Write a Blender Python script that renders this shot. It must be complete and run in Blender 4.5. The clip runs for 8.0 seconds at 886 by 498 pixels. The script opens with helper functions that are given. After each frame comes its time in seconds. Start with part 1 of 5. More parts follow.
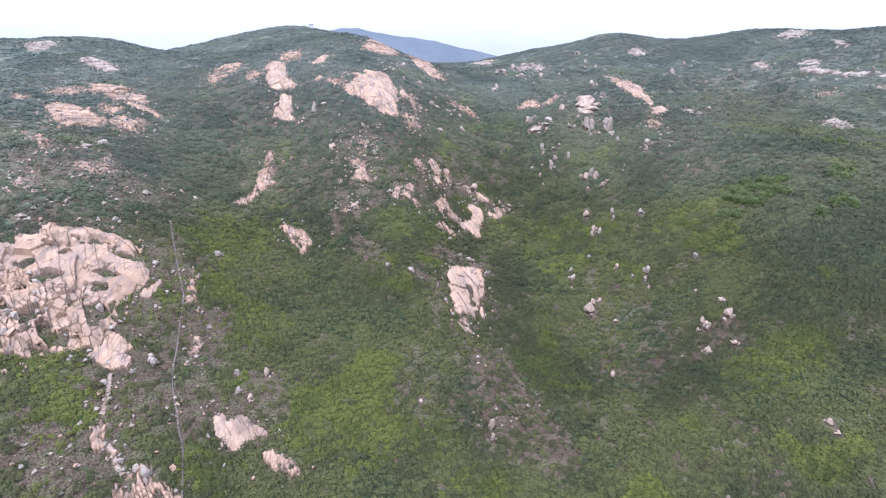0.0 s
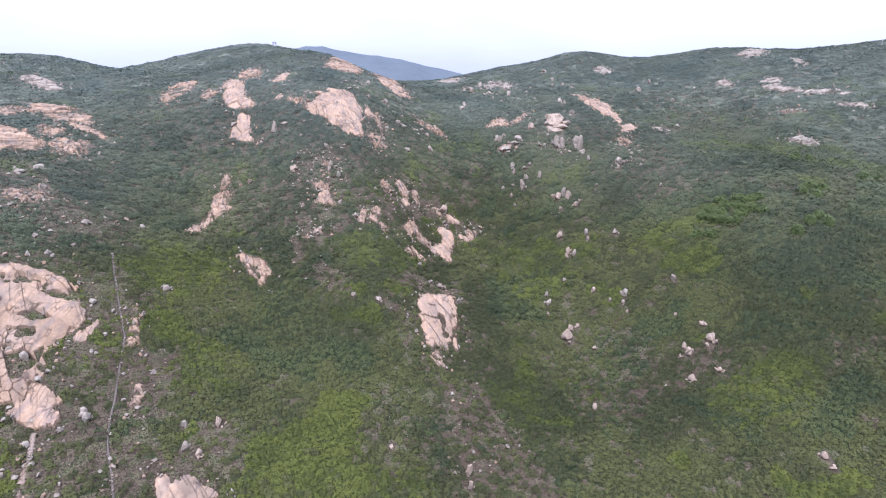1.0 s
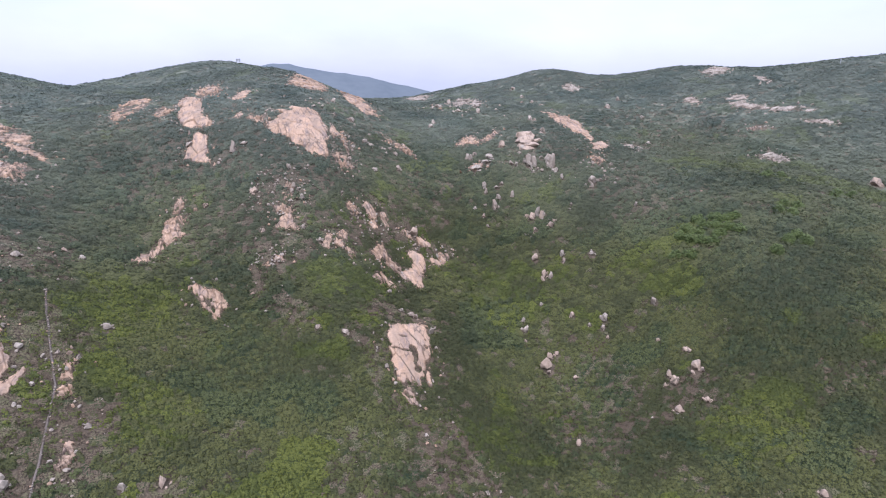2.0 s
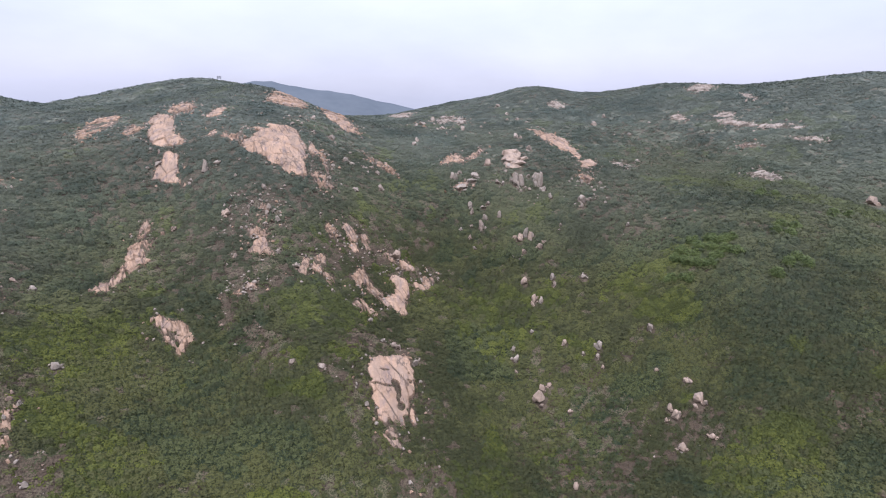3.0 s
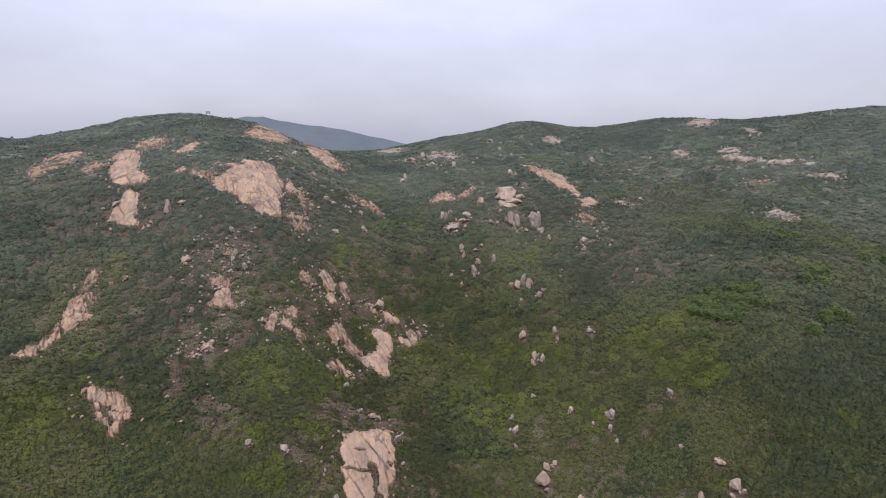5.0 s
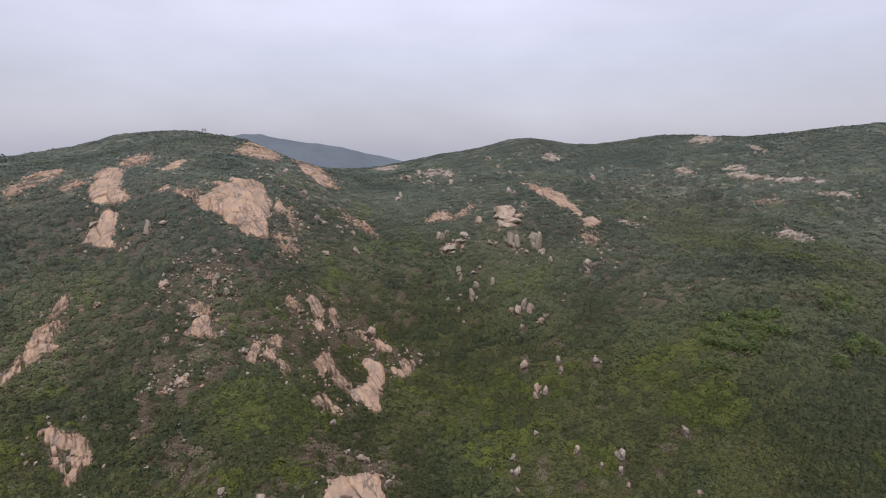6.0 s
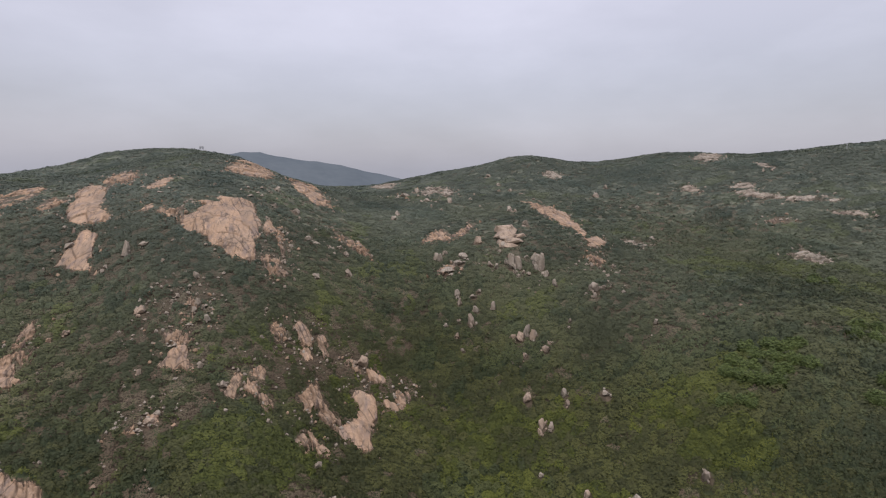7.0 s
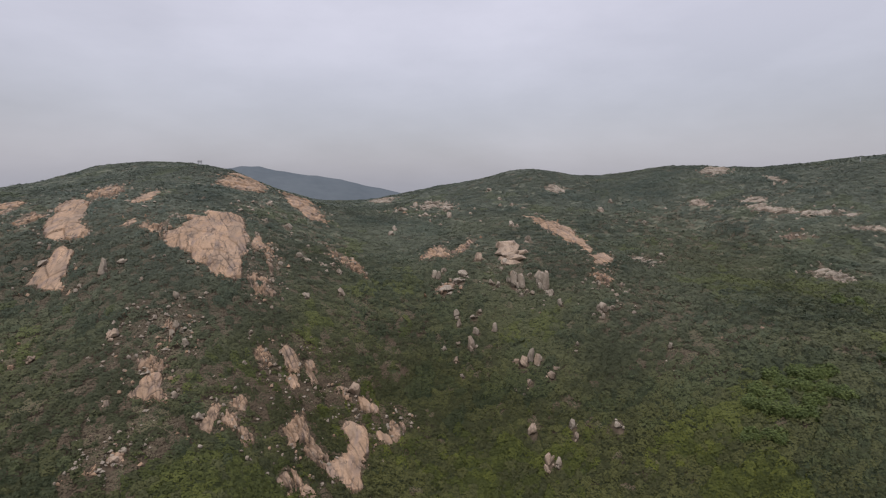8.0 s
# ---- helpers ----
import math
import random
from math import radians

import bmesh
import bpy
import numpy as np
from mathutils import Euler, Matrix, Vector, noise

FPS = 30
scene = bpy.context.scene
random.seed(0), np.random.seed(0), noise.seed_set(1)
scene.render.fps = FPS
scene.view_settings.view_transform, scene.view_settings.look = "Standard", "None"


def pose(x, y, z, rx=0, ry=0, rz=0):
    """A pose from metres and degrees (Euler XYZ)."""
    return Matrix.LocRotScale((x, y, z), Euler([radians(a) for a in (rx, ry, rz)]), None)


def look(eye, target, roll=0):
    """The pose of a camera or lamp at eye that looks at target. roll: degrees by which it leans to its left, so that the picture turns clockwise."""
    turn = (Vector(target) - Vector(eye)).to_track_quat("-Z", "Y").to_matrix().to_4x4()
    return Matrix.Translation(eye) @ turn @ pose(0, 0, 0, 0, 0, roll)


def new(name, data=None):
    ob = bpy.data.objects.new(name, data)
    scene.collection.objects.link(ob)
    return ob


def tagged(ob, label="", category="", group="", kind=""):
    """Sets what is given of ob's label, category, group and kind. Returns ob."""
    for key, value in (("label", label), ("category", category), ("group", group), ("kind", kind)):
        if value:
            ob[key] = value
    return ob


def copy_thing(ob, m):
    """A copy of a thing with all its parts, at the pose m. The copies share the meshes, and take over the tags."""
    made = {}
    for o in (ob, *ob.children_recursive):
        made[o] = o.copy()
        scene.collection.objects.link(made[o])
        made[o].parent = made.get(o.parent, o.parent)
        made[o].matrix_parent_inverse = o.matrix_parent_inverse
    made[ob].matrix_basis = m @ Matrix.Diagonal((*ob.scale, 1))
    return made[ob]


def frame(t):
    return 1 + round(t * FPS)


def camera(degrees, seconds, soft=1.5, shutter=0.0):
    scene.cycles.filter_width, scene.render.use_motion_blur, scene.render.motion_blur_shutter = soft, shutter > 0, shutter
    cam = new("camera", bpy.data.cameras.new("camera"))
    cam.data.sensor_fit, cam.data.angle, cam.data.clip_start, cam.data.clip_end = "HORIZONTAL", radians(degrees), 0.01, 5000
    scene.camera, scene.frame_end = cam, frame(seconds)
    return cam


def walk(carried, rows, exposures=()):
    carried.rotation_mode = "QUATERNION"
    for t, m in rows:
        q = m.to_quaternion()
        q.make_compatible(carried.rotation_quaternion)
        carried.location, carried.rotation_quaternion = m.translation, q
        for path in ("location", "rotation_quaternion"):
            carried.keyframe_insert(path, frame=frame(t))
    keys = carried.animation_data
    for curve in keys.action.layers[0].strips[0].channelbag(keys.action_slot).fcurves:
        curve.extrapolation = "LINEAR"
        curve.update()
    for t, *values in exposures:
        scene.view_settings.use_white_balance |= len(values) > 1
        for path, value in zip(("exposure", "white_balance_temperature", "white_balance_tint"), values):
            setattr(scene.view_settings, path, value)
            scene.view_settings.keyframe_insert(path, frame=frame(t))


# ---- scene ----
EXPOSURES = [(0.0, 1.04, 5330, 24), (1.5, 0.78, 5450, 24), (3.0, 0.50, 5720, 24), (4.5, 0.22, 5980, 22), (6.5, -0.12, 6280, 20), (8.0, -0.33, 6430, 18)]
# the camera: a drone that flies level up the valley, eye about 150 m above the sea
cam = camera(79.25, 8.0, soft=1.15)
PATH = [  # seconds, x, y, z, degrees up, degrees to the left
    (0.0, 0.00, -0.00, 150.00, -19.78, -0.00),
    (0.5, -0.21, 5.66, 149.95, -18.91, -1.45),
    (1.0, 0.10, 11.20, 149.90, -18.04, -3.45),
    (1.5, 0.34, 16.81, 149.90, -17.19, -5.28),
    (3.0, 2.44, 33.59, 149.65, -14.59, -8.38),
    (3.5, 3.62, 39.12, 149.59, -13.72, -8.54),
    (4.0, 4.83, 44.57, 149.63, -12.85, -8.75),
    (4.5, 6.19, 50.27, 149.62, -11.91, -8.95),
    (6.0, 10.08, 66.91, 149.74, -9.21, -9.32),
    (6.5, 11.40, 72.50, 149.68, -8.25, -9.35),
    (7.0, 12.76, 78.07, 149.69, -7.33, -9.35),
    (7.5, 14.00, 83.66, 149.72, -6.40, -9.34),
    (8.0, 15.48, 89.26, 149.41, -5.81, -9.26),
]
walk(cam, [(t, pose(x, y, z, 90 + up, 0, yaw)) for t, x, y, z, up, yaw in PATH], EXPOSURES)

# ---- world and sun: an overcast sky, brighter overhead than at the horizon ----
SUN_UP, SUN_ROUND = 55.0, 200.0
world = bpy.data.worlds.new("overcast")
scene.world = world
world.use_nodes = True
wn, wl = world.node_tree.nodes, world.node_tree.links
wn.clear()
w_out = wn.new("ShaderNodeOutputWorld")
w_sky = wn.new("ShaderNodeTexSky")
w_sky.sky_type, w_sky.sun_disc = "NISHITA", False
w_sky.sun_elevation, w_sky.sun_rotation = radians(SUN_UP), radians(SUN_ROUND)
w_sky.air_density, w_sky.dust_density = 1.5, 4.0
w_back = wn.new("ShaderNodeBackground")
w_back.inputs[1].default_value = 0.05
w_cloud = wn.new("ShaderNodeBackground")
w_cloud.inputs[1].default_value = 1.0
w_add = wn.new("ShaderNodeAddShader")
w_co = wn.new("ShaderNodeTexCoord")
w_sep = wn.new("ShaderNodeSeparateXYZ")
w_ramp = wn.new("ShaderNodeValToRGB")
w_ramp.color_ramp.interpolation = "EASE"
w_ramp.color_ramp.elements[0].position = 0.0
w_ramp.color_ramp.elements[0].color = (0.435, 0.457, 0.503, 1)
w_ramp.color_ramp.elements[1].position = 1.0
w_ramp.color_ramp.elements[1].color = (2.30, 2.32, 2.40, 1)
for at, c in ((0.10, (0.455, 0.470, 0.520, 1)), (0.32, (0.66, 0.658, 0.705, 1)), (0.5, (1.02, 1.0, 1.07, 1))):
    w_ramp.color_ramp.elements.new(at).color = c
w_map = wn.new("ShaderNodeMapping")
w_map.inputs["Scale"].default_value = (1.3, 1.3, 3.6)
w_noise = wn.new("ShaderNodeTexNoise")
w_noise.inputs["Scale"].default_value = 1.7
w_noise.inputs["Detail"].default_value = 6
w_noise.inputs["Roughness"].default_value = 0.55
w_band = wn.new("ShaderNodeMapRange")
w_band.inputs[1].default_value, w_band.inputs[2].default_value = 0.35, 0.7
w_band.inputs[3].default_value, w_band.inputs[4].default_value = 0.90, 1.12
w_mul = wn.new("ShaderNodeVectorMath")
w_mul.operation = "SCALE"
wl.new(w_co.outputs["Generated"], w_sep.inputs[0])
wl.new(w_sep.outputs["Z"], w_ramp.inputs[0])
wl.new(w_co.outputs["Generated"], w_map.inputs[0])
wl.new(w_map.outputs[0], w_noise.inputs["Vector"])
wl.new(w_noise.outputs[0], w_band.inputs[0])
wl.new(w_ramp.outputs[0], w_mul.inputs[0])
wl.new(w_band.outputs[0], w_mul.inputs["Scale"])
wl.new(w_mul.outputs[0], w_cloud.inputs[0])
wl.new(w_sky.outputs[0], w_back.inputs[0])
wl.new(w_back.outputs[0], w_add.inputs[0])
wl.new(w_cloud.outputs[0], w_add.inputs[1])
wl.new(w_add.outputs[0], w_out.inputs[0])

sun_data = bpy.data.lights.new("sun", "SUN")
sun_data.energy, sun_data.angle, sun_data.color = 1.45, radians(14), (1.0, 0.95, 0.88)
sun = new("sun", sun_data)
# the sky's rotation turns clockwise from +Y
SX = math.sin(radians(SUN_ROUND)) * math.cos(radians(SUN_UP))
SY = math.cos(radians(SUN_ROUND)) * math.cos(radians(SUN_UP))
sun.matrix_world = look((SX * 900, SY * 900, 900 * math.sin(radians(SUN_UP))), (0, 0, 0))


# ---- materials ----
def material(name, colours, scale, fine, rough=0.85, bump=0.3, stretch=(1, 1, 1), spec=0.2, stain=None, island=0.0, plant=0.0, thin=0.0, haze_tint=None):
    """Colours mixed by a broad and a fine noise, with relief; stain: (colour, scale vector, from, to) for streaks."""
    m = bpy.data.materials.new(name)
    m.use_nodes = True
    n, l = m.node_tree.nodes, m.node_tree.links
    b = n["Principled BSDF"]
    b.inputs["Roughness"].default_value = rough
    b.inputs["Specular IOR Level"].default_value = spec
    geo = n.new("ShaderNodeNewGeometry")
    mp = n.new("ShaderNodeMapping")
    mp.inputs["Scale"].default_value = stretch
    l.new(geo.outputs["Position"], mp.inputs[0])
    broad = n.new("ShaderNodeTexNoise")
    broad.inputs["Scale"].default_value, broad.inputs["Detail"].default_value = scale, 4
    small = n.new("ShaderNodeTexNoise")
    small.inputs["Scale"].default_value, small.inputs["Detail"].default_value = fine, 5
    l.new(mp.outputs[0], broad.inputs["Vector"])
    l.new(mp.outputs[0], small.inputs["Vector"])
    ramp = n.new("ShaderNodeValToRGB")
    ramp.color_ramp.elements[0].position, ramp.color_ramp.elements[1].position = 0.32, 0.68
    ramp.color_ramp.elements[0].color = (*colours[0], 1)
    ramp.color_ramp.elements[1].color = (*colours[-1], 1)
    if len(colours) > 2:
        ramp.color_ramp.elements.new(0.5).color = (*colours[1], 1)
    avg = n.new("ShaderNodeMath")
    avg.operation = "MULTIPLY_ADD"
    avg.inputs[1].default_value = 0.55
    half = n.new("ShaderNodeMath")
    half.operation = "MULTIPLY"
    half.inputs[1].default_value = 0.45
    l.new(small.outputs[0], half.inputs[0])
    l.new(broad.outputs[0], avg.inputs[0])
    l.new(half.outputs[0], avg.inputs[2])
    fac = avg.outputs[0]
    if island:
        isl = n.new("ShaderNodeMath")
        isl.operation = "MULTIPLY_ADD"
        isl.inputs[1].default_value = island
        sub = n.new("ShaderNodeMath")
        sub.inputs[1].default_value = -island / 2
        l.new(geo.outputs["Random Per Island"], isl.inputs[0])
        l.new(fac, sub.inputs[0])
        l.new(sub.outputs[0], isl.inputs[2])
        fac = isl.outputs[0]
    if plant:                                     # plants of lighter and darker leaf
        at, pl = n.new("ShaderNodeAttribute"), n.new("ShaderNodeMath")
        at.attribute_name = "plant"
        pl.operation = "MULTIPLY_ADD"
        pl.inputs[1].default_value = plant
        l.new(at.outputs["Fac"], pl.inputs[0])
        l.new(fac, pl.inputs[2])
        fac = pl.outputs[0]
    l.new(fac, ramp.inputs[0])
    colour = ramp.outputs[0]
    if haze_tint:                                    # greyer, paler leaf on the high ground, standing in for haze
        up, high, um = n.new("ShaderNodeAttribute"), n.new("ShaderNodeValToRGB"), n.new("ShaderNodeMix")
        up.attribute_name = "haze_tint"
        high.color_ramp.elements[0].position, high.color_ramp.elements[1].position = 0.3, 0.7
        high.color_ramp.elements[0].color, high.color_ramp.elements[1].color = (*haze_tint[0], 1), (*haze_tint[1], 1)
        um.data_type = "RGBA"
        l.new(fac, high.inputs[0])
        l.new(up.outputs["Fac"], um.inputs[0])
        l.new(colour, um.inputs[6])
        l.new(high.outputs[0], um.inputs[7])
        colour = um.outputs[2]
    if stain:
        smap = n.new("ShaderNodeMapping")
        smap.inputs["Scale"].default_value = stain[1]
        l.new(geo.outputs["Position"], smap.inputs[0])
        sn = n.new("ShaderNodeTexNoise")
        sn.inputs["Scale"].default_value, sn.inputs["Detail"].default_value = 1.0, 5
        l.new(smap.outputs[0], sn.inputs["Vector"])
        rng = n.new("ShaderNodeMapRange")
        rng.inputs[1].default_value, rng.inputs[2].default_value = stain[2], stain[3]
        rng.inputs[4].default_value = 0.8
        l.new(sn.outputs[0], rng.inputs[0])
        mix = n.new("ShaderNodeMix")
        mix.data_type = "RGBA"
        l.new(rng.outputs[0], mix.inputs[0])
        l.new(colour, mix.inputs[6])
        mix.inputs[7].default_value = (*stain[0], 1)
        colour = mix.outputs[2]
    l.new(colour, b.inputs["Base Color"])
    if bump:
        bp = n.new("ShaderNodeBump")
        bp.inputs["Strength"].default_value = bump
        bp.inputs["Distance"].default_value = 0.3
        l.new(small.outputs[0], bp.inputs["Height"])
        l.new(bp.outputs[0], b.inputs["Normal"])
    if thin:
        b.inputs["Subsurface Weight"].default_value = 0.0
        tr = n.new("ShaderNodeBsdfTranslucent")
        l.new(colour, tr.inputs[0])
        mx = n.new("ShaderNodeMixShader")
        mx.inputs[0].default_value = thin
        l.new(b.outputs[0], mx.inputs[1])
        l.new(tr.outputs[0], mx.inputs[2])
        l.new(mx.outputs[0], n["Material Output"].inputs[0])
    return m


PINK = material("pink_granite", [(0.186, 0.126, 0.079), (0.264, 0.179, 0.114), (0.326, 0.233, 0.155)], 0.12, 1.6, 0.88, 0.5,
                stain=((0.15, 0.118, 0.10), (0.5, 0.14, 0.18), 0.50, 0.68))
GREY = material("grey_granite", [(0.158, 0.138, 0.107), (0.226, 0.198, 0.155), (0.290, 0.257, 0.204)], 0.35, 2.2, 0.9, 0.5,
                stain=((0.155, 0.135, 0.112), (0.7, 0.5, 0.5), 0.52, 0.68))
BUFF = material("buff_granite", [(0.190, 0.146, 0.106), (0.270, 0.210, 0.153), (0.340, 0.270, 0.200)], 0.3, 2.0, 0.9, 0.5,
                stain=((0.14, 0.12, 0.10), (0.7, 0.4, 0.4), 0.52, 0.68))
GULLY_ROCK = material("washed_gully", [(0.13, 0.10, 0.075), (0.215, 0.165, 0.125), (0.30, 0.235, 0.18)], 0.5, 3.0, 0.95, 0.5)
PATH_DIRT = material("trodden_path", [(0.06, 0.05, 0.04), (0.135, 0.115, 0.095)], 0.5, 3.0, 0.95, 0.4)
# the second pair of leaf colours has distance haze mixed into it
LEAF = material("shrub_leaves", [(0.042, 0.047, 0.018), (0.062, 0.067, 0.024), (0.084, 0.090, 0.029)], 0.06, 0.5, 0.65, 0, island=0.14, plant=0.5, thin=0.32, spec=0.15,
                haze_tint=((0.070, 0.086, 0.065), (0.116, 0.135, 0.102)))
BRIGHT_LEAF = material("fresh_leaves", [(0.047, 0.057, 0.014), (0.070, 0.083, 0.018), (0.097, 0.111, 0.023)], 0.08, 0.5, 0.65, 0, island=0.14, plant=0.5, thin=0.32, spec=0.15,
                       haze_tint=((0.075, 0.092, 0.059), (0.121, 0.141, 0.091)))
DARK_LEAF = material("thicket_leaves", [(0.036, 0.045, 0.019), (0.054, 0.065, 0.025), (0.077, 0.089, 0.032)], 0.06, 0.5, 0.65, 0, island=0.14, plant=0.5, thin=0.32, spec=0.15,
                     haze_tint=((0.061, 0.081, 0.063), (0.102, 0.126, 0.098)))
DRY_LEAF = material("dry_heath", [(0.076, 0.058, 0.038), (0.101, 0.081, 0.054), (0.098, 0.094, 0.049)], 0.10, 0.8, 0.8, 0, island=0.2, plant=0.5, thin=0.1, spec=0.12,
                    haze_tint=((0.091, 0.084, 0.061), (0.130, 0.120, 0.088)))
TREE_LEAF = material("tree_leaves", [(0.052, 0.074, 0.024), (0.079, 0.108, 0.032), (0.107, 0.138, 0.041)], 0.2, 0.9, 0.6, 0, island=0.3, thin=0.22, spec=0.2)
BARK = material("bark", [(0.09, 0.07, 0.05), (0.16, 0.13, 0.10)], 2.0, 9.0, 0.9, 0.5)
PAINT = material("weathered_paint", [(0.30, 0.31, 0.33), (0.36, 0.38, 0.39)], 0.5, 3.0, 0.6, 0.1)
CONCRETE = material("concrete", [(0.30, 0.29, 0.28), (0.38, 0.37, 0.35)], 0.5, 4.0, 0.9, 0.3)
# wooded green turned blue, with the haze of distance in the colour
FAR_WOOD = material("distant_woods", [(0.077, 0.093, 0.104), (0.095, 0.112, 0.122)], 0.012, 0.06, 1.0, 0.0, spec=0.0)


def jointed(m):
    """Blocks of slightly different tone, and dark soil and moss in the joints, as the rock's own attributes say."""
    n, l = m.node_tree.nodes, m.node_tree.links
    b = n["Principled BSDF"]
    colour = b.inputs["Base Color"].links[0].from_socket
    tone, soil = n.new("ShaderNodeAttribute"), n.new("ShaderNodeAttribute")
    tone.attribute_name, soil.attribute_name = "tone", "joint"
    hsv = n.new("ShaderNodeHueSaturation")
    value = n.new("ShaderNodeMath")
    value.operation = "ADD"
    value.inputs[1].default_value = 1.0
    l.new(tone.outputs["Fac"], value.inputs[0])
    l.new(value.outputs[0], hsv.inputs["Value"])
    l.new(colour, hsv.inputs["Color"])
    mix = n.new("ShaderNodeMix")
    mix.data_type = "RGBA"
    mix.inputs[7].default_value = (0.050, 0.040, 0.031, 1)
    l.new(soil.outputs["Fac"], mix.inputs[0])
    l.new(hsv.outputs[0], mix.inputs[6])
    l.new(mix.outputs[2], b.inputs["Base Color"])


def fractured(m, sizes):
    """Fine fractures that run with the joints, dark with soil, and grey weathered skin between them."""
    n, l = m.node_tree.nodes, m.node_tree.links
    b = n["Principled BSDF"]
    colour = b.inputs["Base Color"].links[0].from_socket
    geo, warp, turn = n.new("ShaderNodeNewGeometry"), n.new("ShaderNodeTexNoise"), n.new("ShaderNodeMapping")
    warp.inputs["Scale"].default_value, warp.inputs["Detail"].default_value = 0.5, 3
    shift = n.new("ShaderNodeVectorMath")
    shift.operation = "MULTIPLY_ADD"
    shift.inputs[1].default_value = (1.1, 1.1, 1.1)
    l.new(geo.outputs["Position"], warp.inputs["Vector"])
    l.new(warp.outputs["Color"], shift.inputs[0])
    l.new(geo.outputs["Position"], shift.inputs[2])
    turn.inputs["Rotation"].default_value = (0, 0, 0.35)
    turn.inputs["Scale"].default_value = (1.0, 0.22, 0.36)
    l.new(shift.outputs[0], turn.inputs[0])
    skin = n.new("ShaderNodeTexNoise")
    skin.inputs["Scale"].default_value, skin.inputs["Detail"].default_value = 0.22, 6
    skin.inputs["Roughness"].default_value = 0.65
    l.new(turn.outputs[0], skin.inputs["Vector"])
    grey, gm = n.new("ShaderNodeMapRange"), n.new("ShaderNodeMix")
    grey.inputs[1].default_value, grey.inputs[2].default_value, grey.inputs[4].default_value = 0.46, 0.64, 0.65
    gm.data_type = "RGBA"
    gm.inputs[7].default_value = (0.185, 0.142, 0.105, 1)
    l.new(skin.outputs[0], grey.inputs[0])
    l.new(grey.outputs[0], gm.inputs[0])
    l.new(colour, gm.inputs[6])
    colour = gm.outputs[2]
    for k, (size, width, amount) in enumerate(sizes):
        v, cut, gate, some, mix = n.new("ShaderNodeTexVoronoi"), n.new("ShaderNodeMapRange"), n.new("ShaderNodeTexNoise"), n.new("ShaderNodeMapRange"), n.new("ShaderNodeMix")
        v.feature = "DISTANCE_TO_EDGE"
        v.inputs["Scale"].default_value = 1 / size
        cut.inputs[1].default_value, cut.inputs[2].default_value = width / size, 0.25 * width / size
        gate.inputs["Scale"].default_value, gate.inputs["Detail"].default_value = 0.35 / size, 3
        some.inputs[1].default_value, some.inputs[2].default_value, some.inputs[4].default_value = 0.46, 0.61, amount
        l.new(turn.outputs[0], v.inputs["Vector"])
        l.new(v.outputs["Distance"], cut.inputs[0])
        l.new(geo.outputs["Position"], gate.inputs["Vector"])
        l.new(gate.outputs[0], some.inputs[0])
        both = n.new("ShaderNodeMath")
        both.operation = "MULTIPLY"
        l.new(cut.outputs[0], both.inputs[0])
        l.new(some.outputs[0], both.inputs[1])
        mix.data_type = "RGBA"
        mix.inputs[7].default_value = (0.055, 0.045, 0.036, 1)
        l.new(both.outputs[0], mix.inputs[0])
        l.new(colour, mix.inputs[6])
        colour = mix.outputs[2]
    l.new(colour, b.inputs["Base Color"])


fractured(PINK, ((3.4, 0.15, 0.5), (1.3, 0.11, 0.7)))
fractured(GREY, ((1.3, 0.10, 0.7),))
fractured(BUFF, ((1.6, 0.12, 0.7),))
jointed(PINK)
jointed(GREY)
jointed(BUFF)

# the ground: leafy undergrowth, with the plant cover's patches and a haze tint as masks
GROUND = material("undergrowth", [(0.032, 0.040, 0.018), (0.046, 0.056, 0.025), (0.062, 0.070, 0.033)], 0.06, 0.9, 0.9, 0.8)
gn, gl = GROUND.node_tree.nodes, GROUND.node_tree.links
g_geo = gn.new("ShaderNodeNewGeometry")
g_noise = gn.new("ShaderNodeTexNoise")
g_noise.inputs["Scale"].default_value, g_noise.inputs["Detail"].default_value = 0.8, 5
gl.new(g_geo.outputs["Position"], g_noise.inputs["Vector"])
g_col = gn["Principled BSDF"].inputs["Base Color"].links[0].from_socket
# scrub: pale grey-green that paints haze onto the high ground
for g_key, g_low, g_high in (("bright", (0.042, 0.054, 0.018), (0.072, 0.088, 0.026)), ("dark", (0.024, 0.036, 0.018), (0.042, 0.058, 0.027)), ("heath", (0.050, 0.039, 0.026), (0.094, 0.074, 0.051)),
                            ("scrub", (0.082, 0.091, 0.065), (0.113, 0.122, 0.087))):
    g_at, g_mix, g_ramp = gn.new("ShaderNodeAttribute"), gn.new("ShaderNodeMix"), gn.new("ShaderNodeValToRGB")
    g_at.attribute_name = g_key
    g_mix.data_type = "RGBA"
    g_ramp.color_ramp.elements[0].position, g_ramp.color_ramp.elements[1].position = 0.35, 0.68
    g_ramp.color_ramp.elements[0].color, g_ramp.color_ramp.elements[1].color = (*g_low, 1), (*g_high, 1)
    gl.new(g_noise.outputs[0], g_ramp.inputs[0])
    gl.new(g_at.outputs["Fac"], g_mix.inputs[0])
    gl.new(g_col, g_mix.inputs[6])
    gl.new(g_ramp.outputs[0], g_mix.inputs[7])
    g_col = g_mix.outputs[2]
gl.new(g_col, gn["Principled BSDF"].inputs["Base Color"])


# ---- tools for shaping ----
TABLES = [np.random.RandomState(s).rand(128, 128) for s in range(8)]


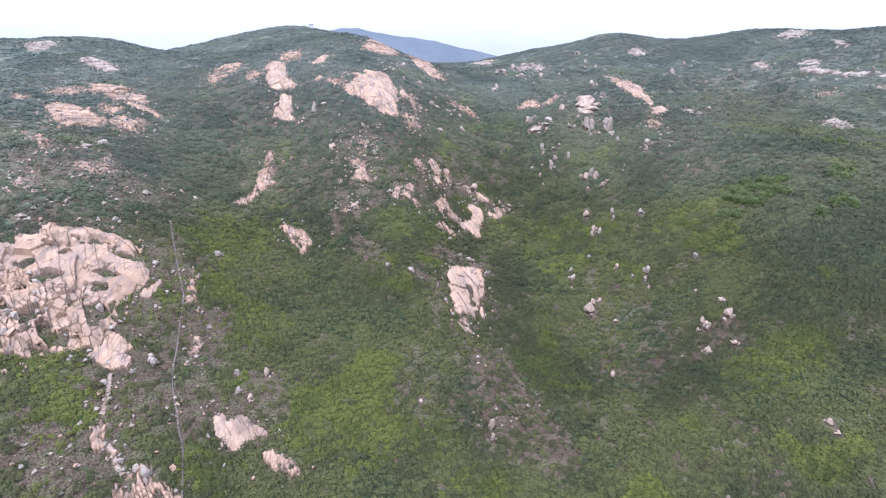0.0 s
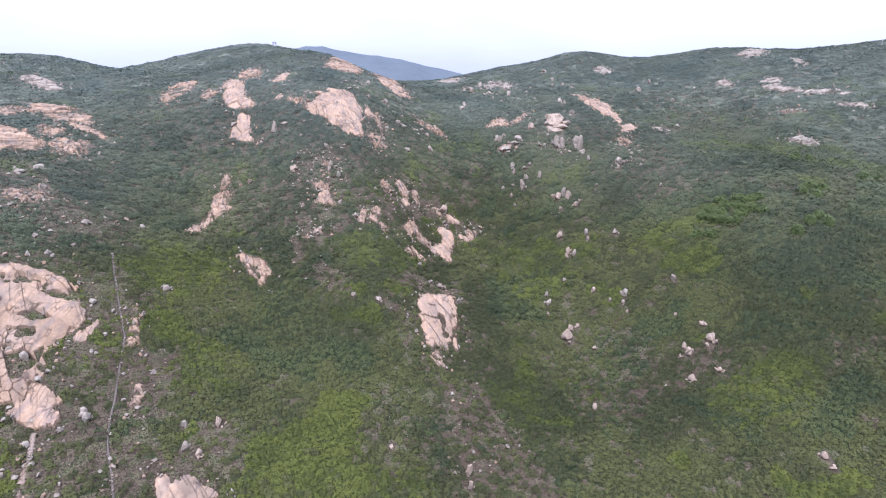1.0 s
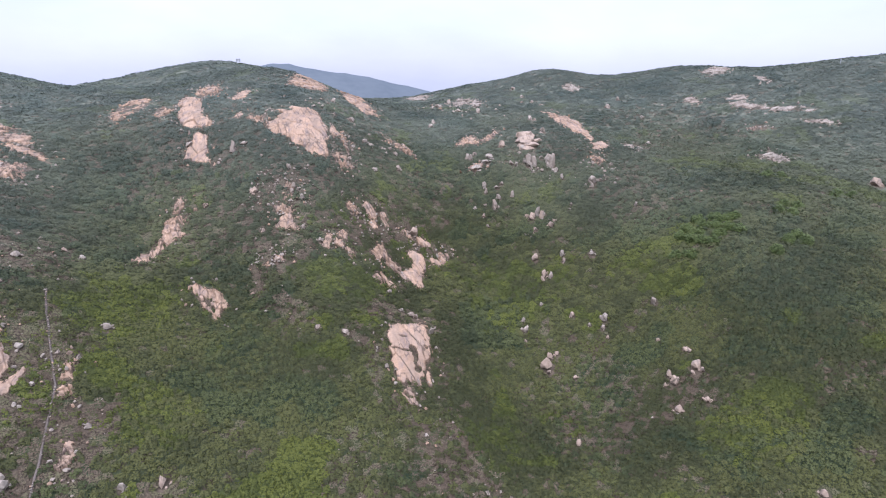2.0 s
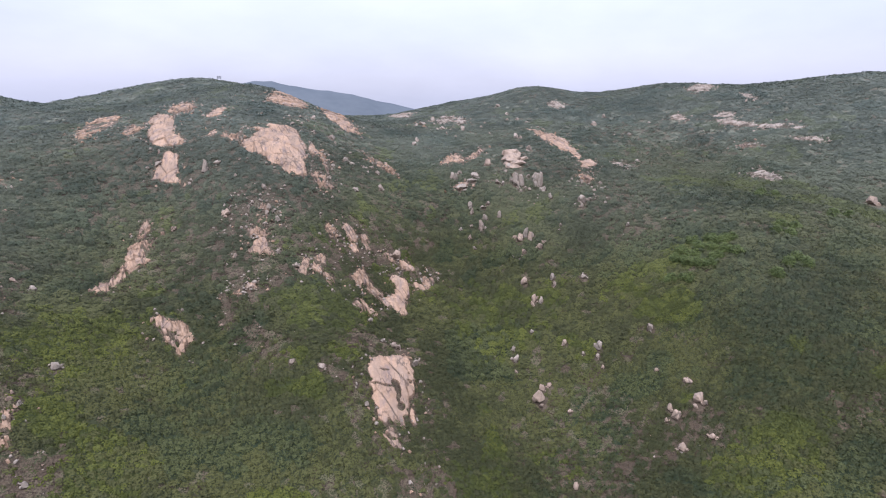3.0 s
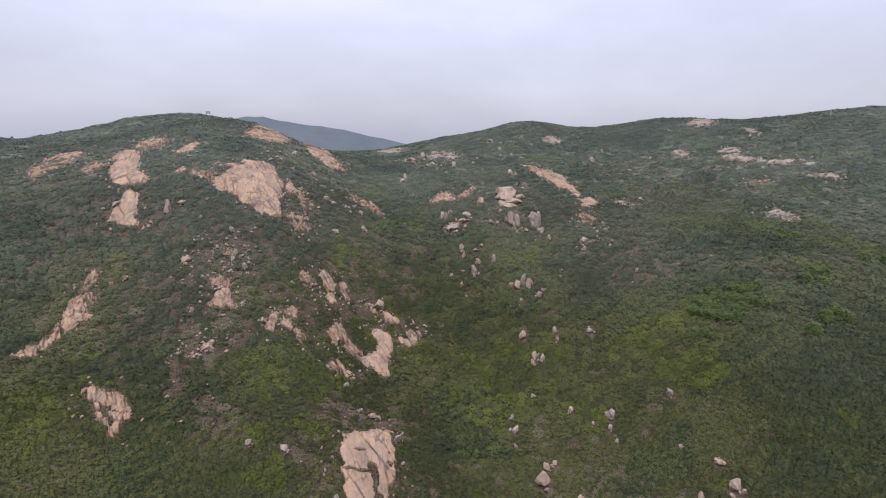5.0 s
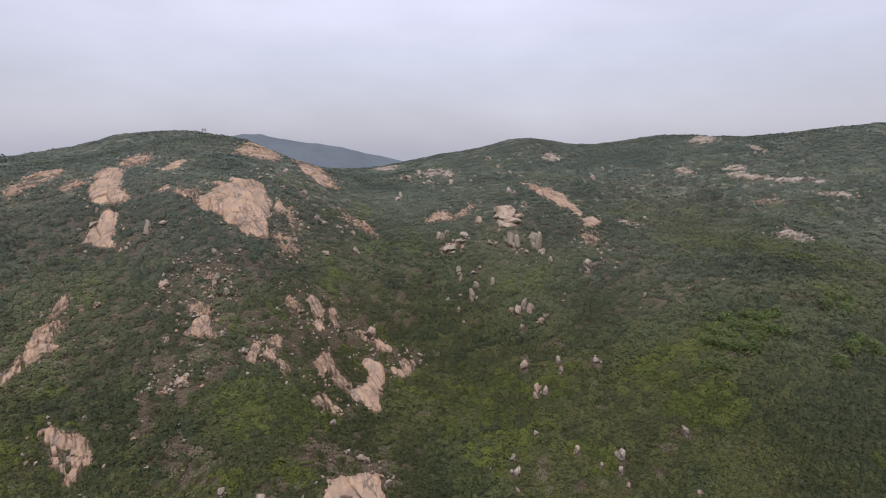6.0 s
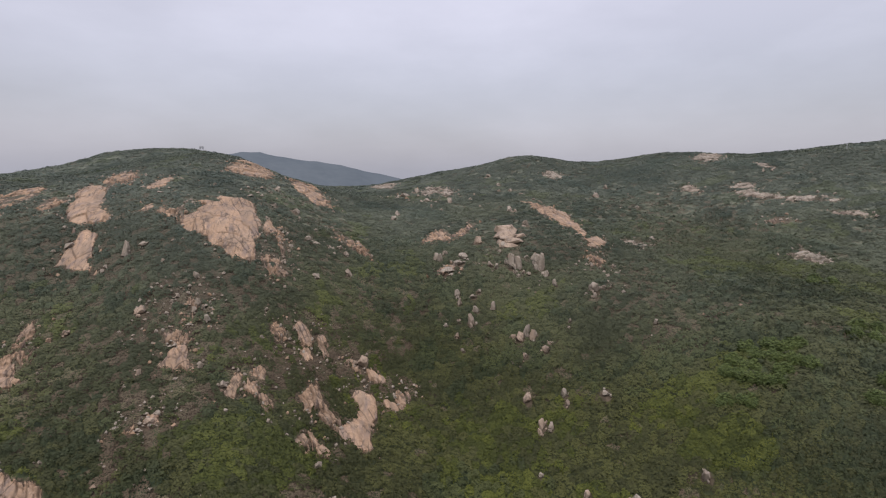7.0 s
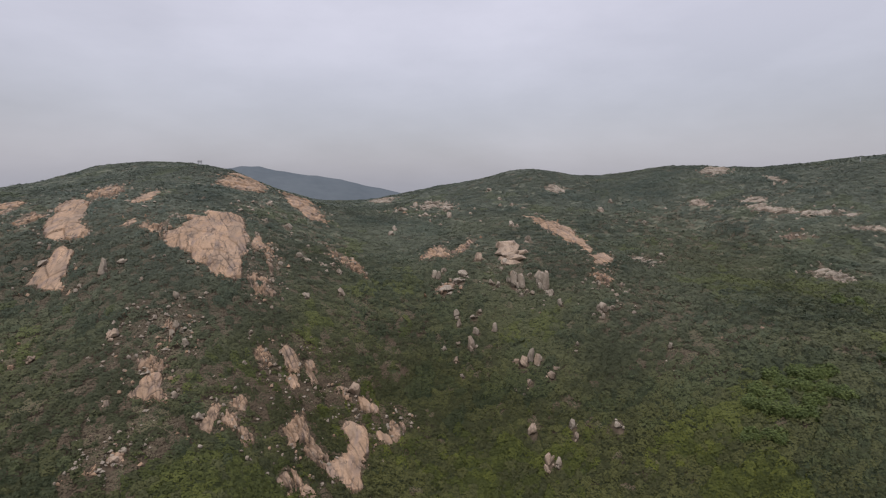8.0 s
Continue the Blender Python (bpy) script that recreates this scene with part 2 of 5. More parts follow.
def vnoise(x, y, size, seed=0):
    """Smooth noise from -1 to 1, with lumps of that size in metres."""
    x, y = np.asarray(x, float) / size, np.asarray(y, float) / size
    i, j = np.floor(x).astype(int), np.floor(y).astype(int)
    a, b = x - i, y - j
    a, b = a * a * (3 - 2 * a), b * b * (3 - 2 * b)
    t = TABLES[seed % 8]
    i0, i1, j0, j1 = i % 128, (i + 1) % 128, j % 128, (j + 1) % 128
    return 2 * ((t[i0, j0] * (1 - a) + t[i1, j0] * a) * (1 - b) + (t[i0, j1] * (1 - a) + t[i1, j1] * a) * b) - 1


def cells(u, v, seed):
    """Nearest and second nearest scattered centre: distances, and a random number, the offset and the key of the nearest."""
    t, s = TABLES[seed % 8], TABLES[(seed + 3) % 8]
    i, j = np.floor(u).astype(int), np.floor(v).astype(int)
    f1 = np.full(u.shape, 9.0)
    f2, rnd, du, dv, key = f1.copy(), np.zeros(u.shape), np.zeros(u.shape), np.zeros(u.shape), np.zeros(u.shape, int)
    for a in (-1, 0, 1):
        for b in (-1, 0, 1):
            p, q = (i + a) % 128, (j + b) % 128
            cu, cv = i + a + 0.1 + 0.8 * t[p, q], j + b + 0.1 + 0.8 * s[p, q]
            d = np.maximum(np.abs(u - cu), np.abs(v - cv)) * 0.45 + 0.55 * np.hypot(u - cu, v - cv)
            near = d < f1
            f2 = np.where(near, f1, np.minimum(f2, d))
            rnd, du, dv = np.where(near, t[(q * 7 + 3) % 128, (p * 5 + 1) % 128], rnd), np.where(near, u - cu, du), np.where(near, v - cv, dv)
            key = np.where(near, (i + a) * 4001 + (j + b), key)
            f1 = np.where(near, d, f1)
    return f1, f2, rnd, du, dv, key


def mesh_of(name, verts, faces, mats, index=None, smooth=False):
    me = bpy.data.meshes.new(name)
    verts, faces = np.ascontiguousarray(verts, np.float32), np.ascontiguousarray(faces, np.int32)
    k = faces.shape[1]
    me.vertices.add(len(verts))
    me.vertices.foreach_set("co", verts.ravel())
    me.loops.add(faces.size)
    me.loops.foreach_set("vertex_index", faces.ravel())
    me.polygons.add(len(faces))
    me.polygons.foreach_set("loop_start", np.arange(0, faces.size, k, dtype=np.int32))
    for m in mats:
        me.materials.append(m)
    if index is not None:
        me.polygons.foreach_set("material_index", np.ascontiguousarray(index, np.int32))
    me.polygons.foreach_set("use_smooth", np.broadcast_to(smooth, len(faces)).copy())
    me.update(calc_edges=True)
    me.validate()
    return me


def part(name, bm, mat, parent, label=""):
    """One bmesh as one mesh object under a thing."""
    me = bpy.data.meshes.new(name)
    bm.to_mesh(me)
    bm.free()
    me.materials.append(mat)
    ob = new(name, me)
    ob.parent = parent
    return tagged(ob, label)


# ---- the lie of the land: swells and hollows on a slope that rises from the sea ----
SWELLS = []


def swell(*rows):
    """Rows of x, y, reach, height."""
    SWELLS.extend(rows)


# the broad mass
swell((-419, 442, 331, 213.6), (434, 399, 405, 205.8), (-225, 1060, 120, 134.0), (51, 182, 445, -86.5), (538, -323, 243, -68.1),
      (-310, 880, 115, 63.0), (-413, -294, 175, -60.4), (17, 189, 57, -57.5), (-82, 519, 87, -52.1), (-121, 543, 67, 50.7),
      (-346, 483, 164, -39.2), (-44, 242, 48, 37.0), (2, 183, 41, 36.7), (42, 582, 186, 33.5), (-62, 375, 58, 30.8),
      (-72, 232, 38, -27.6), (-85, 473, 52, 25.4))
# shoulders and valleys
swell((-333, -22, 192, 20.4), (163, 281, 51, -19.1), (-20, 366, 101, -17.7), (-188, 124, 94, 16.5), (124, 242, 58, 16.0),
      (270, 150, 160, 15.8), (341, 346, 70, 14.5), (-197, 497, 50, -13.7), (-176, 503, 30, 11.5), (-28, 438, 24, -11.0),
      (-44, 434, 28, 10.9), (15, 220, 28, -10.5), (252, 455, 42, 9.2), (96, 200, 24, -8.8), (-44, 170, 28, -8.8),
      (139, 472, 26, 8.7), (-267, 459, 33, 8.1))
# spurs and side gullies
swell((-224, 400, 68, 7.9), (57, 168, 24, -7.1), (24, 602, 37, -6.8), (-127, 165, 38, 6.7), (70, 197, 24, 6.4),
      (117, 202, 24, 6.2), (282, 427, 37, -5.9), (13, 340, 27, -5.6), (160, 390, 30, -5.4), (211, 300, 32, 5.1),
      (-29, 60, 46, -4.9), (57, 80, 35, -4.8), (196, 479, 40, -4.6), (511, 476, 68, -4.3), (581, 352, 93, -3.7),
      (165, 507, 25, 3.4), (173, 206, 39, -3.2))
# smaller swells
swell((-356, 365, 53, 3.2), (-56, 585, 24, 3.2), (-340, 490, 47, 3.1), (-300, 134, 94, -2.6), (-257, 246, 71, 2.4),
      (-423, 322, 60, -2.1), (458, 554, 52, -2.0), (-18, -18, 134, 1.8), (209, 3, 49, 1.7), (-210, 399, 24, 1.6),
      (83, 379, 29, -1.5), (229, 349, 24, -1.4), (101, 572, 27, -1.3), (-288, 1010, 20, 4.0), (117, 277, 6, -1.8), (119, 262, 6, -2.4), (120, 246, 6, -2.4), (120, 231, 7, -2.0), (292, 572, 56, 1.3), (-143, 533, 20, 1.2))


def ground_z(x, y, rough=True):
    x, y = np.asarray(x, float), np.asarray(y, float)
    z = np.zeros(np.broadcast(x, y).shape)
    for cx, cy, r, h in SWELLS:
        z += h * np.exp(-((x - cx) ** 2 + (y - cy) ** 2) / (2 * r * r))
    if rough:
        z += 0.45 * vnoise(x, y, 11, 1) + 0.22 * vnoise(x, y, 4.5, 2)
    return z


def haze_tint(x, y):
    """0 on the lower slopes, 1 on the high ground, where haze is painted into the colours."""
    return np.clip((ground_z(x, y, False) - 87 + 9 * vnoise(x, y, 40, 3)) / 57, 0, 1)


# patches of plant cover: x, y, half width, half depth
HEATH_NEAR = [(-73, 107, 11, 8), (-80, 92, 15, 6), (-69, 129, 7, 17), (-135, 177, 26, 15), (-110, 184, 16, 12), (-84, 149, 9, 13), (-73, 118, 11, 7), (-80, 132, 6, 11), (-61, 112, 6, 11), (-80, 88, 14, 5), (-48, 116, 6, 9)]
HEATH_HIGH = [(-8, 130, 6, 11), (16, 131, 11, 18), (27, 117, 7, 11), (-129, 185, 28, 21), (-123, 155, 17, 8), (84, 147, 9, 7), (-42, 239, 14, 16), (-35, 213, 11, 8), (-15, 228, 13, 7), (1, 242, 15, 12), (16, 236, 15, 7), (-34, 253, 13, 9), (113, 223, 16, 4), (5, 190, 11, 5), (-5, 175, 6, 5), (-38, 198, 6, 10), (-28, 184, 10, 7), (-2, 165, 4, 10), (-18, 290, 9, 26)]
HEATH_THIN = [(-75, 275, 32, 42), (-18, 325, 26, 45), (-112, 300, 24, 36), (88, 300, 26, 28), (112, 250, 17, 30), (-60, 225, 22, 20), (20, 260, 16, 22), (-150, 215, 30, 34), (170, 330, 40, 40), (60, 160, 14, 20)]
BRIGHT_PATCH = [(-91, 108, 13, 5), (-52, 95, 8, 6), (-56, 143, 8, 8), (-21, 115, 19, 10), (-10, 202, 13, 13), (49, 212, 13, 16), (26, 144, 11, 9), (-77, 177, 13, 14), (-22, 231, 9, 8), (-13, 207, 12, 6), (59, 214, 13, 6), (25, 229, 7, 4), (105, 203, 18, 6), (-19, 204, 13, 9), (-5, 185, 5, 6), (-58, 150, 8, 4), (77, 259, 12, 8), (170, 245, 14, 10), (94, 130, 13, 9), (9, 101, 10, 5)]
DARK_PATCH = [(44, 285, 13, 36), (-58, 248, 16, 9), (-99, 247, 23, 24), (124, 164, 25, 24), (-45, 176, 12, 19), (26, 292, 14, 36), (143, 231, 31, 18), (116, 184, 14, 6), (-51, 202, 11, 14), (107, 214, 18, 12), (141, 328, 42, 33), (-78, 255, 10, 11), (57, 150, 12, 16), (32, 114, 10, 13), (122, 267, 4, 5), (121, 255, 5, 4), (121, 243, 5, 3), (121, 232, 6, 3), (194, 409, 27, 16), (180, 290, 16, 5), (207, 293, 18, 4), (81, 248, 9, 5), (90, 221, 10, 6)]
TRAIL = [(-91.8, 173.4), (-90.4, 170.5), (-86.2, 162.3), (-82.2, 154.8), (-79.0, 149.1), (-76.1, 143.4), (-73.7, 135.9), (-71.8, 128.3), (-69.8, 121.4), (-67.9, 116.1), (-65.0, 109.7), (-61.8, 103.6), (-59.2, 99.2), (-56.8, 93.0), (-54.8, 87.6), (-51.7, 79.4)]
GULLY = [(-80.2, 111.4), (-78.4, 107.2), (-77.6, 104.1), (-77.0, 100.9)]
GULLY_LOW = [(-73.0, 95.2), (-70.9, 93.8), (-69.4, 91.7), (-66.8, 89.9)]
FAR_CREST = [(-1500, 60), (-900, 120), (-500, 190), (-329, 206.2), (-256, 221.2), (-211, 217.1), (-124, 202.1), (-35, 189.7), (24, 178.7), (98, 160.6), (136, 153.7), (173, 139.6), (250, 108.3), (500, 40), (900, 0)]


def zone(x, y, ovals):
    """How far inside the nearest oval: above 0 inside, with a ragged edge."""
    best = np.full(np.shape(x), -9.0)
    wob = 0.42 * vnoise(x, y, 9, 4) + 0.3 * vnoise(x, y, 3.5, 5)
    for cx, cy, a, b in ovals:
        best = np.maximum(best, 1 - np.hypot((x - cx) / a, (y - cy) / b) + wob)
    return best


def inside(x, y, outline):
    """Signed distance to an outline, positive inside."""
    p = np.array(outline, float)
    q = np.roll(p, -1, 0)
    d = np.full(np.shape(x), 1e9)
    odd = np.zeros(np.shape(x), bool)
    for (ax, ay), (bx, by) in zip(p, q):
        ex, ey = bx - ax, by - ay
        t = np.clip(((x - ax) * ex + (y - ay) * ey) / (ex * ex + ey * ey + 1e-9), 0, 1)
        d = np.minimum(d, np.hypot(x - ax - t * ex, y - ay - t * ey))
        cross = ((ay > y) != (by > y)) & (x < (bx - ax) * (y - ay) / (by - ay + 1e-12) + ax)
        odd ^= cross
    return np.where(odd, d, -d)


def spread(lo, hi, step, reach):
    """Even steps between lo and hi, then growing ones out to reach on both sides."""
    mid = list(np.arange(lo, hi, step))
    out, s, v = [], step, hi
    while v < reach[1]:
        out.append(v)
        s *= 1.05
        v += s
    back, s, v = [], step, lo
    while v > reach[0]:
        s *= 1.05
        v -= s
        back.append(v)
    return np.array(back[::-1] + mid + out + [reach[1]])


# a far hill behind the saddle, its haze blue put into the base colour
fx = np.linspace(-1500, 900, 121)
crest = np.interp(fx, [p for p, _ in FAR_CREST], [q for _, q in FAR_CREST]) + 1.6 * vnoise(fx, fx * 0, 22, 3) + 0.9 * vnoise(fx, fx * 0, 7, 5)
rows = np.linspace(-1, 1, 25)
FX, FR = np.meshgrid(fx, rows)
FZ = (crest + 30)[None, :] * np.cos(FR * math.pi / 2) ** 1.0 - 30
FY = 1500 + 420 * FR + 0 * FX
fid = np.arange(FX.size).reshape(FX.shape)
fq = np.stack([fid[:-1, :-1], fid[:-1, 1:], fid[1:, 1:], fid[1:, :-1]], -1).reshape(-1, 4)
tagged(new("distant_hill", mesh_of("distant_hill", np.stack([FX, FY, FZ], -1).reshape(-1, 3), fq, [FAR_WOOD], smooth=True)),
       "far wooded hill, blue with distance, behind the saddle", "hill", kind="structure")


# ---- loose rocks: a few shapes, cut by planes, shared by all boulders and blocks ----
def rock_mesh(name, seed, mat, worn):
    """An angular rock, half a metre round its middle and standing on the ground, with worn edges."""
    rnd = random.Random(seed)
    bm = bmesh.new()
    lean = Vector((rnd.uniform(-0.25, 0.25), rnd.uniform(-0.25, 0.25), 0))
    for k in range(19):
        d = Vector((rnd.gauss(0, 1), rnd.gauss(0, 1), rnd.gauss(0, 1))).normalized()
        flat = Vector((d.x, d.y, 0)).normalized()
        if d.z < 0.1:                                  # upright flanks down to a broad foot
            d = flat * rnd.uniform(0.88, 1.06) + Vector((0, 0, rnd.uniform(-0.55, 0.25)))
        else:
            d = Vector((d.x * 1.02, d.y * 1.02, min(d.z * 1.3, 0.85) * rnd.uniform(0.85, 1.05))) * rnd.uniform(0.9, 1.05)
        bm.verts.new(d + lean * (d.z + 0.5))
    made = bmesh.ops.convex_hull(bm, input=bm.verts)
    bmesh.ops.delete(bm, geom=list({g for g in made["geom_interior"] + made["geom_unused"] if isinstance(g, bmesh.types.BMVert)}), context="VERTS")
    bmesh.ops.dissolve_limit(bm, angle_limit=0.22, verts=bm.verts, edges=bm.edges)
    if worn:
        bmesh.ops.bevel(bm, geom=list(bm.edges), offset=0.06, segments=2, profile=0.6, affect="EDGES")
    bmesh.ops.triangulate(bm, faces=bm.faces)
    if worn:
        bmesh.ops.subdivide_edges(bm, edges=[e for e in bm.edges if e.calc_length() > 0.3], cuts=1)
        bmesh.ops.triangulate(bm, faces=bm.faces)
    for v in bm.verts:
        v.co *= 1 + 0.05 * noise.noise(v.co * 2.1 + Vector((seed, 0, 0))) + 0.03 * noise.noise(v.co * 6 + Vector((0, seed, 0)))
    lo = min(v.co.z for v in bm.verts)
    hi = max(v.co.z for v in bm.verts)
    for v in bm.verts:
        v.co.x *= 0.5
        v.co.y *= 0.5
        v.co.z = (v.co.z - lo) / (hi - lo)
    me = bpy.data.meshes.new(name)
    bm.to_mesh(me)
    bm.free()
    me.materials.append(mat)
    return me


def column_mesh(name, seed, mat):
    """An upright block between joints: a few flat sides, a slanting top, worn edges; one metre high on the ground."""
    rnd = random.Random(seed)
    bm = bmesh.new()
    sides = rnd.choice((5, 6, 6))
    turn = [(k + rnd.uniform(-0.28, 0.28)) * 2 * math.pi / sides for k in range(sides)]
    reach = [0.5 * rnd.uniform(0.82, 1.1) for _ in turn]
    sx, sy = rnd.uniform(-0.7, 0.7), rnd.uniform(-0.6, 0.3)
    rings = []
    for z, grow in ((0, 1.2), (0.35, 1.08), (0.7, 0.94), (1, 0.62)):
        ox, oy = rnd.uniform(-0.09, 0.09), rnd.uniform(-0.09, 0.09)
        rings.append([])
        for a, r in zip(turn, reach):
            px, py = r * grow * rnd.uniform(0.93, 1.05) * math.cos(a) + ox, r * grow * rnd.uniform(0.93, 1.05) * math.sin(a) + oy
            rings[-1].append(bm.verts.new((px, py, z + (z > 0.6) * (z - 0.4) * (sx * px + sy * py))))
    for lo, hi in zip(rings, rings[1:]):
        for k in range(sides):
            bm.faces.new((lo[k], lo[(k + 1) % sides], hi[(k + 1) % sides], hi[k]))
    bm.faces.new(rings[-1])
    bm.faces.new(rings[0][::-1])
    bmesh.ops.bevel(bm, geom=list(bm.edges), offset=0.035, segments=1, affect="EDGES")
    bmesh.ops.triangulate(bm, faces=bm.faces)
    me = bpy.data.meshes.new(name)
    bm.to_mesh(me)
    bm.free()
    me.materials.append(mat)
    return me


GREY_COLUMNS = [column_mesh("column", 151 + k, GREY) for k in range(6)]
BUFF_COLUMNS = [column_mesh("column", 171 + k, BUFF) for k in range(5)]
GREY_ROCKS = [rock_mesh("boulder", 11 + k, GREY, True) for k in range(9)]
PINK_BLOCKS = [rock_mesh("block", 71 + k, PINK, False) for k in range(8)]
BUFF_ROCKS = [rock_mesh("boulder", 111 + k, BUFF, True) for k in range(7)]
BUFF_BLOCKS = [rock_mesh("block", 131 + k, BUFF, False) for k in range(7)]
GREY_BLOCKS = [rock_mesh("block", 91 + k, GREY, False) for k in range(8)]
BARE = []     # outlines kept free of shrubs
ROCK_AT = []  # spots kept free of shrubs: x, y, reach


def joined_pieces(keys, least):
    """Numbers the connected patches of equal key on a grid (key -1: none); patches under the least size join a neighbour."""
    rows, cols = keys.shape
    flat = keys.ravel().tolist()
    mark = [-1] * len(flat)
    sizes = []
    for start, key in enumerate(flat):
        if key == -1 or mark[start] >= 0:
            continue
        num, todo, found = len(sizes), [start], []
        mark[start] = num
        edge = {}
        while todo:
            k = todo.pop()
            found.append(k)
            r, c = divmod(k, cols)
            for m, fine in ((k - 1, c > 0), (k + 1, c < cols - 1), (k - cols, r > 0), (k + cols, r < rows - 1)):
                if not fine or flat[m] == -1:
                    continue
                if flat[m] == key:
                    if mark[m] < 0:
                        mark[m] = num
                        todo.append(m)
                elif mark[m] >= 0:
                    edge[mark[m]] = edge.get(mark[m], 0) + 1
        if len(found) < least and edge:
            other = max(edge, key=edge.get)
            for k in found:
                mark[k] = other
            sizes.append(0)
            sizes[other] += len(found)
        else:
            sizes.append(len(found))
    return np.array(mark).reshape(rows, cols)


# ---- outcrops: bare granite that rises out of the slope, split by joints ----
STYLE = {  # slabs across and down the slope, unevenness, joint depth, how broken, share of sunken pieces, raggedness of the rim
    "face": (7.5, 24.0, 0.50, 0.45, 0.26, 0.0, 1.8),
    "ribbed": (2.6, 9.0, 0.80, 0.55, 0.50, 0.14, 1.6),
    "broken": (3.2, 6.5, 0.80, 0.60, 0.74, 0.20, 2.0),
    "big": (10.0, 16.0, 0.95, 0.55, 0.26, 0.06, 1.8),
    "sheet": (9.0, 6.0, 0.70, 0.50, 0.48, 0.16, 2.4),
}
LABELS = {
    "face": "smooth pale pink granite slab bare on the scrubby slope",
    "pale": "pale granite slab low in the ridge scrub, greyed to stand for haze",
    "sheet": "low pinkish granite sheets lying in steps on the slope",
    "ribbed": "pinkish granite outcrop with steep ribs and deep joints",
    "broken": "broken pinkish granite outcrop split into loose blocks",
    "big": "large bare pink granite dome, cracked into blocks lower down",
}


def ramp01(a, lo, hi):
    t = np.clip((a - lo) / (hi - lo), 0, 1)
    return t * t * (3 - 2 * t)


def fissures(u, v, gap, long, seed):
    """Distance to the nearest of many parallel cracks, unevenly spaced, which open and close along their way."""
    t = TABLES[seed % 8]
    i = np.floor(u / gap).astype(int)
    best = np.full(u.shape, 9.0)
    for k in (-1, 0, 1):
        j = i + k
        d = np.abs(u - (j + 0.1 + 0.8 * t[j % 128, 17]) * gap)
        on = vnoise(v + 200 * t[j % 128, 23], j * 3.7, long, seed + 1) > 1.5 * t[j % 128, 29] - 0.75
        best = np.minimum(best, np.where(on, d, 9.0))
    return best


def blurred(a):
    p = np.pad(a, 1, mode="edge")
    return (p[:-2, 1:-1] + p[2:, 1:-1] + p[1:-1, :-2] + p[1:-1, 2:] + 2 * a) / 6


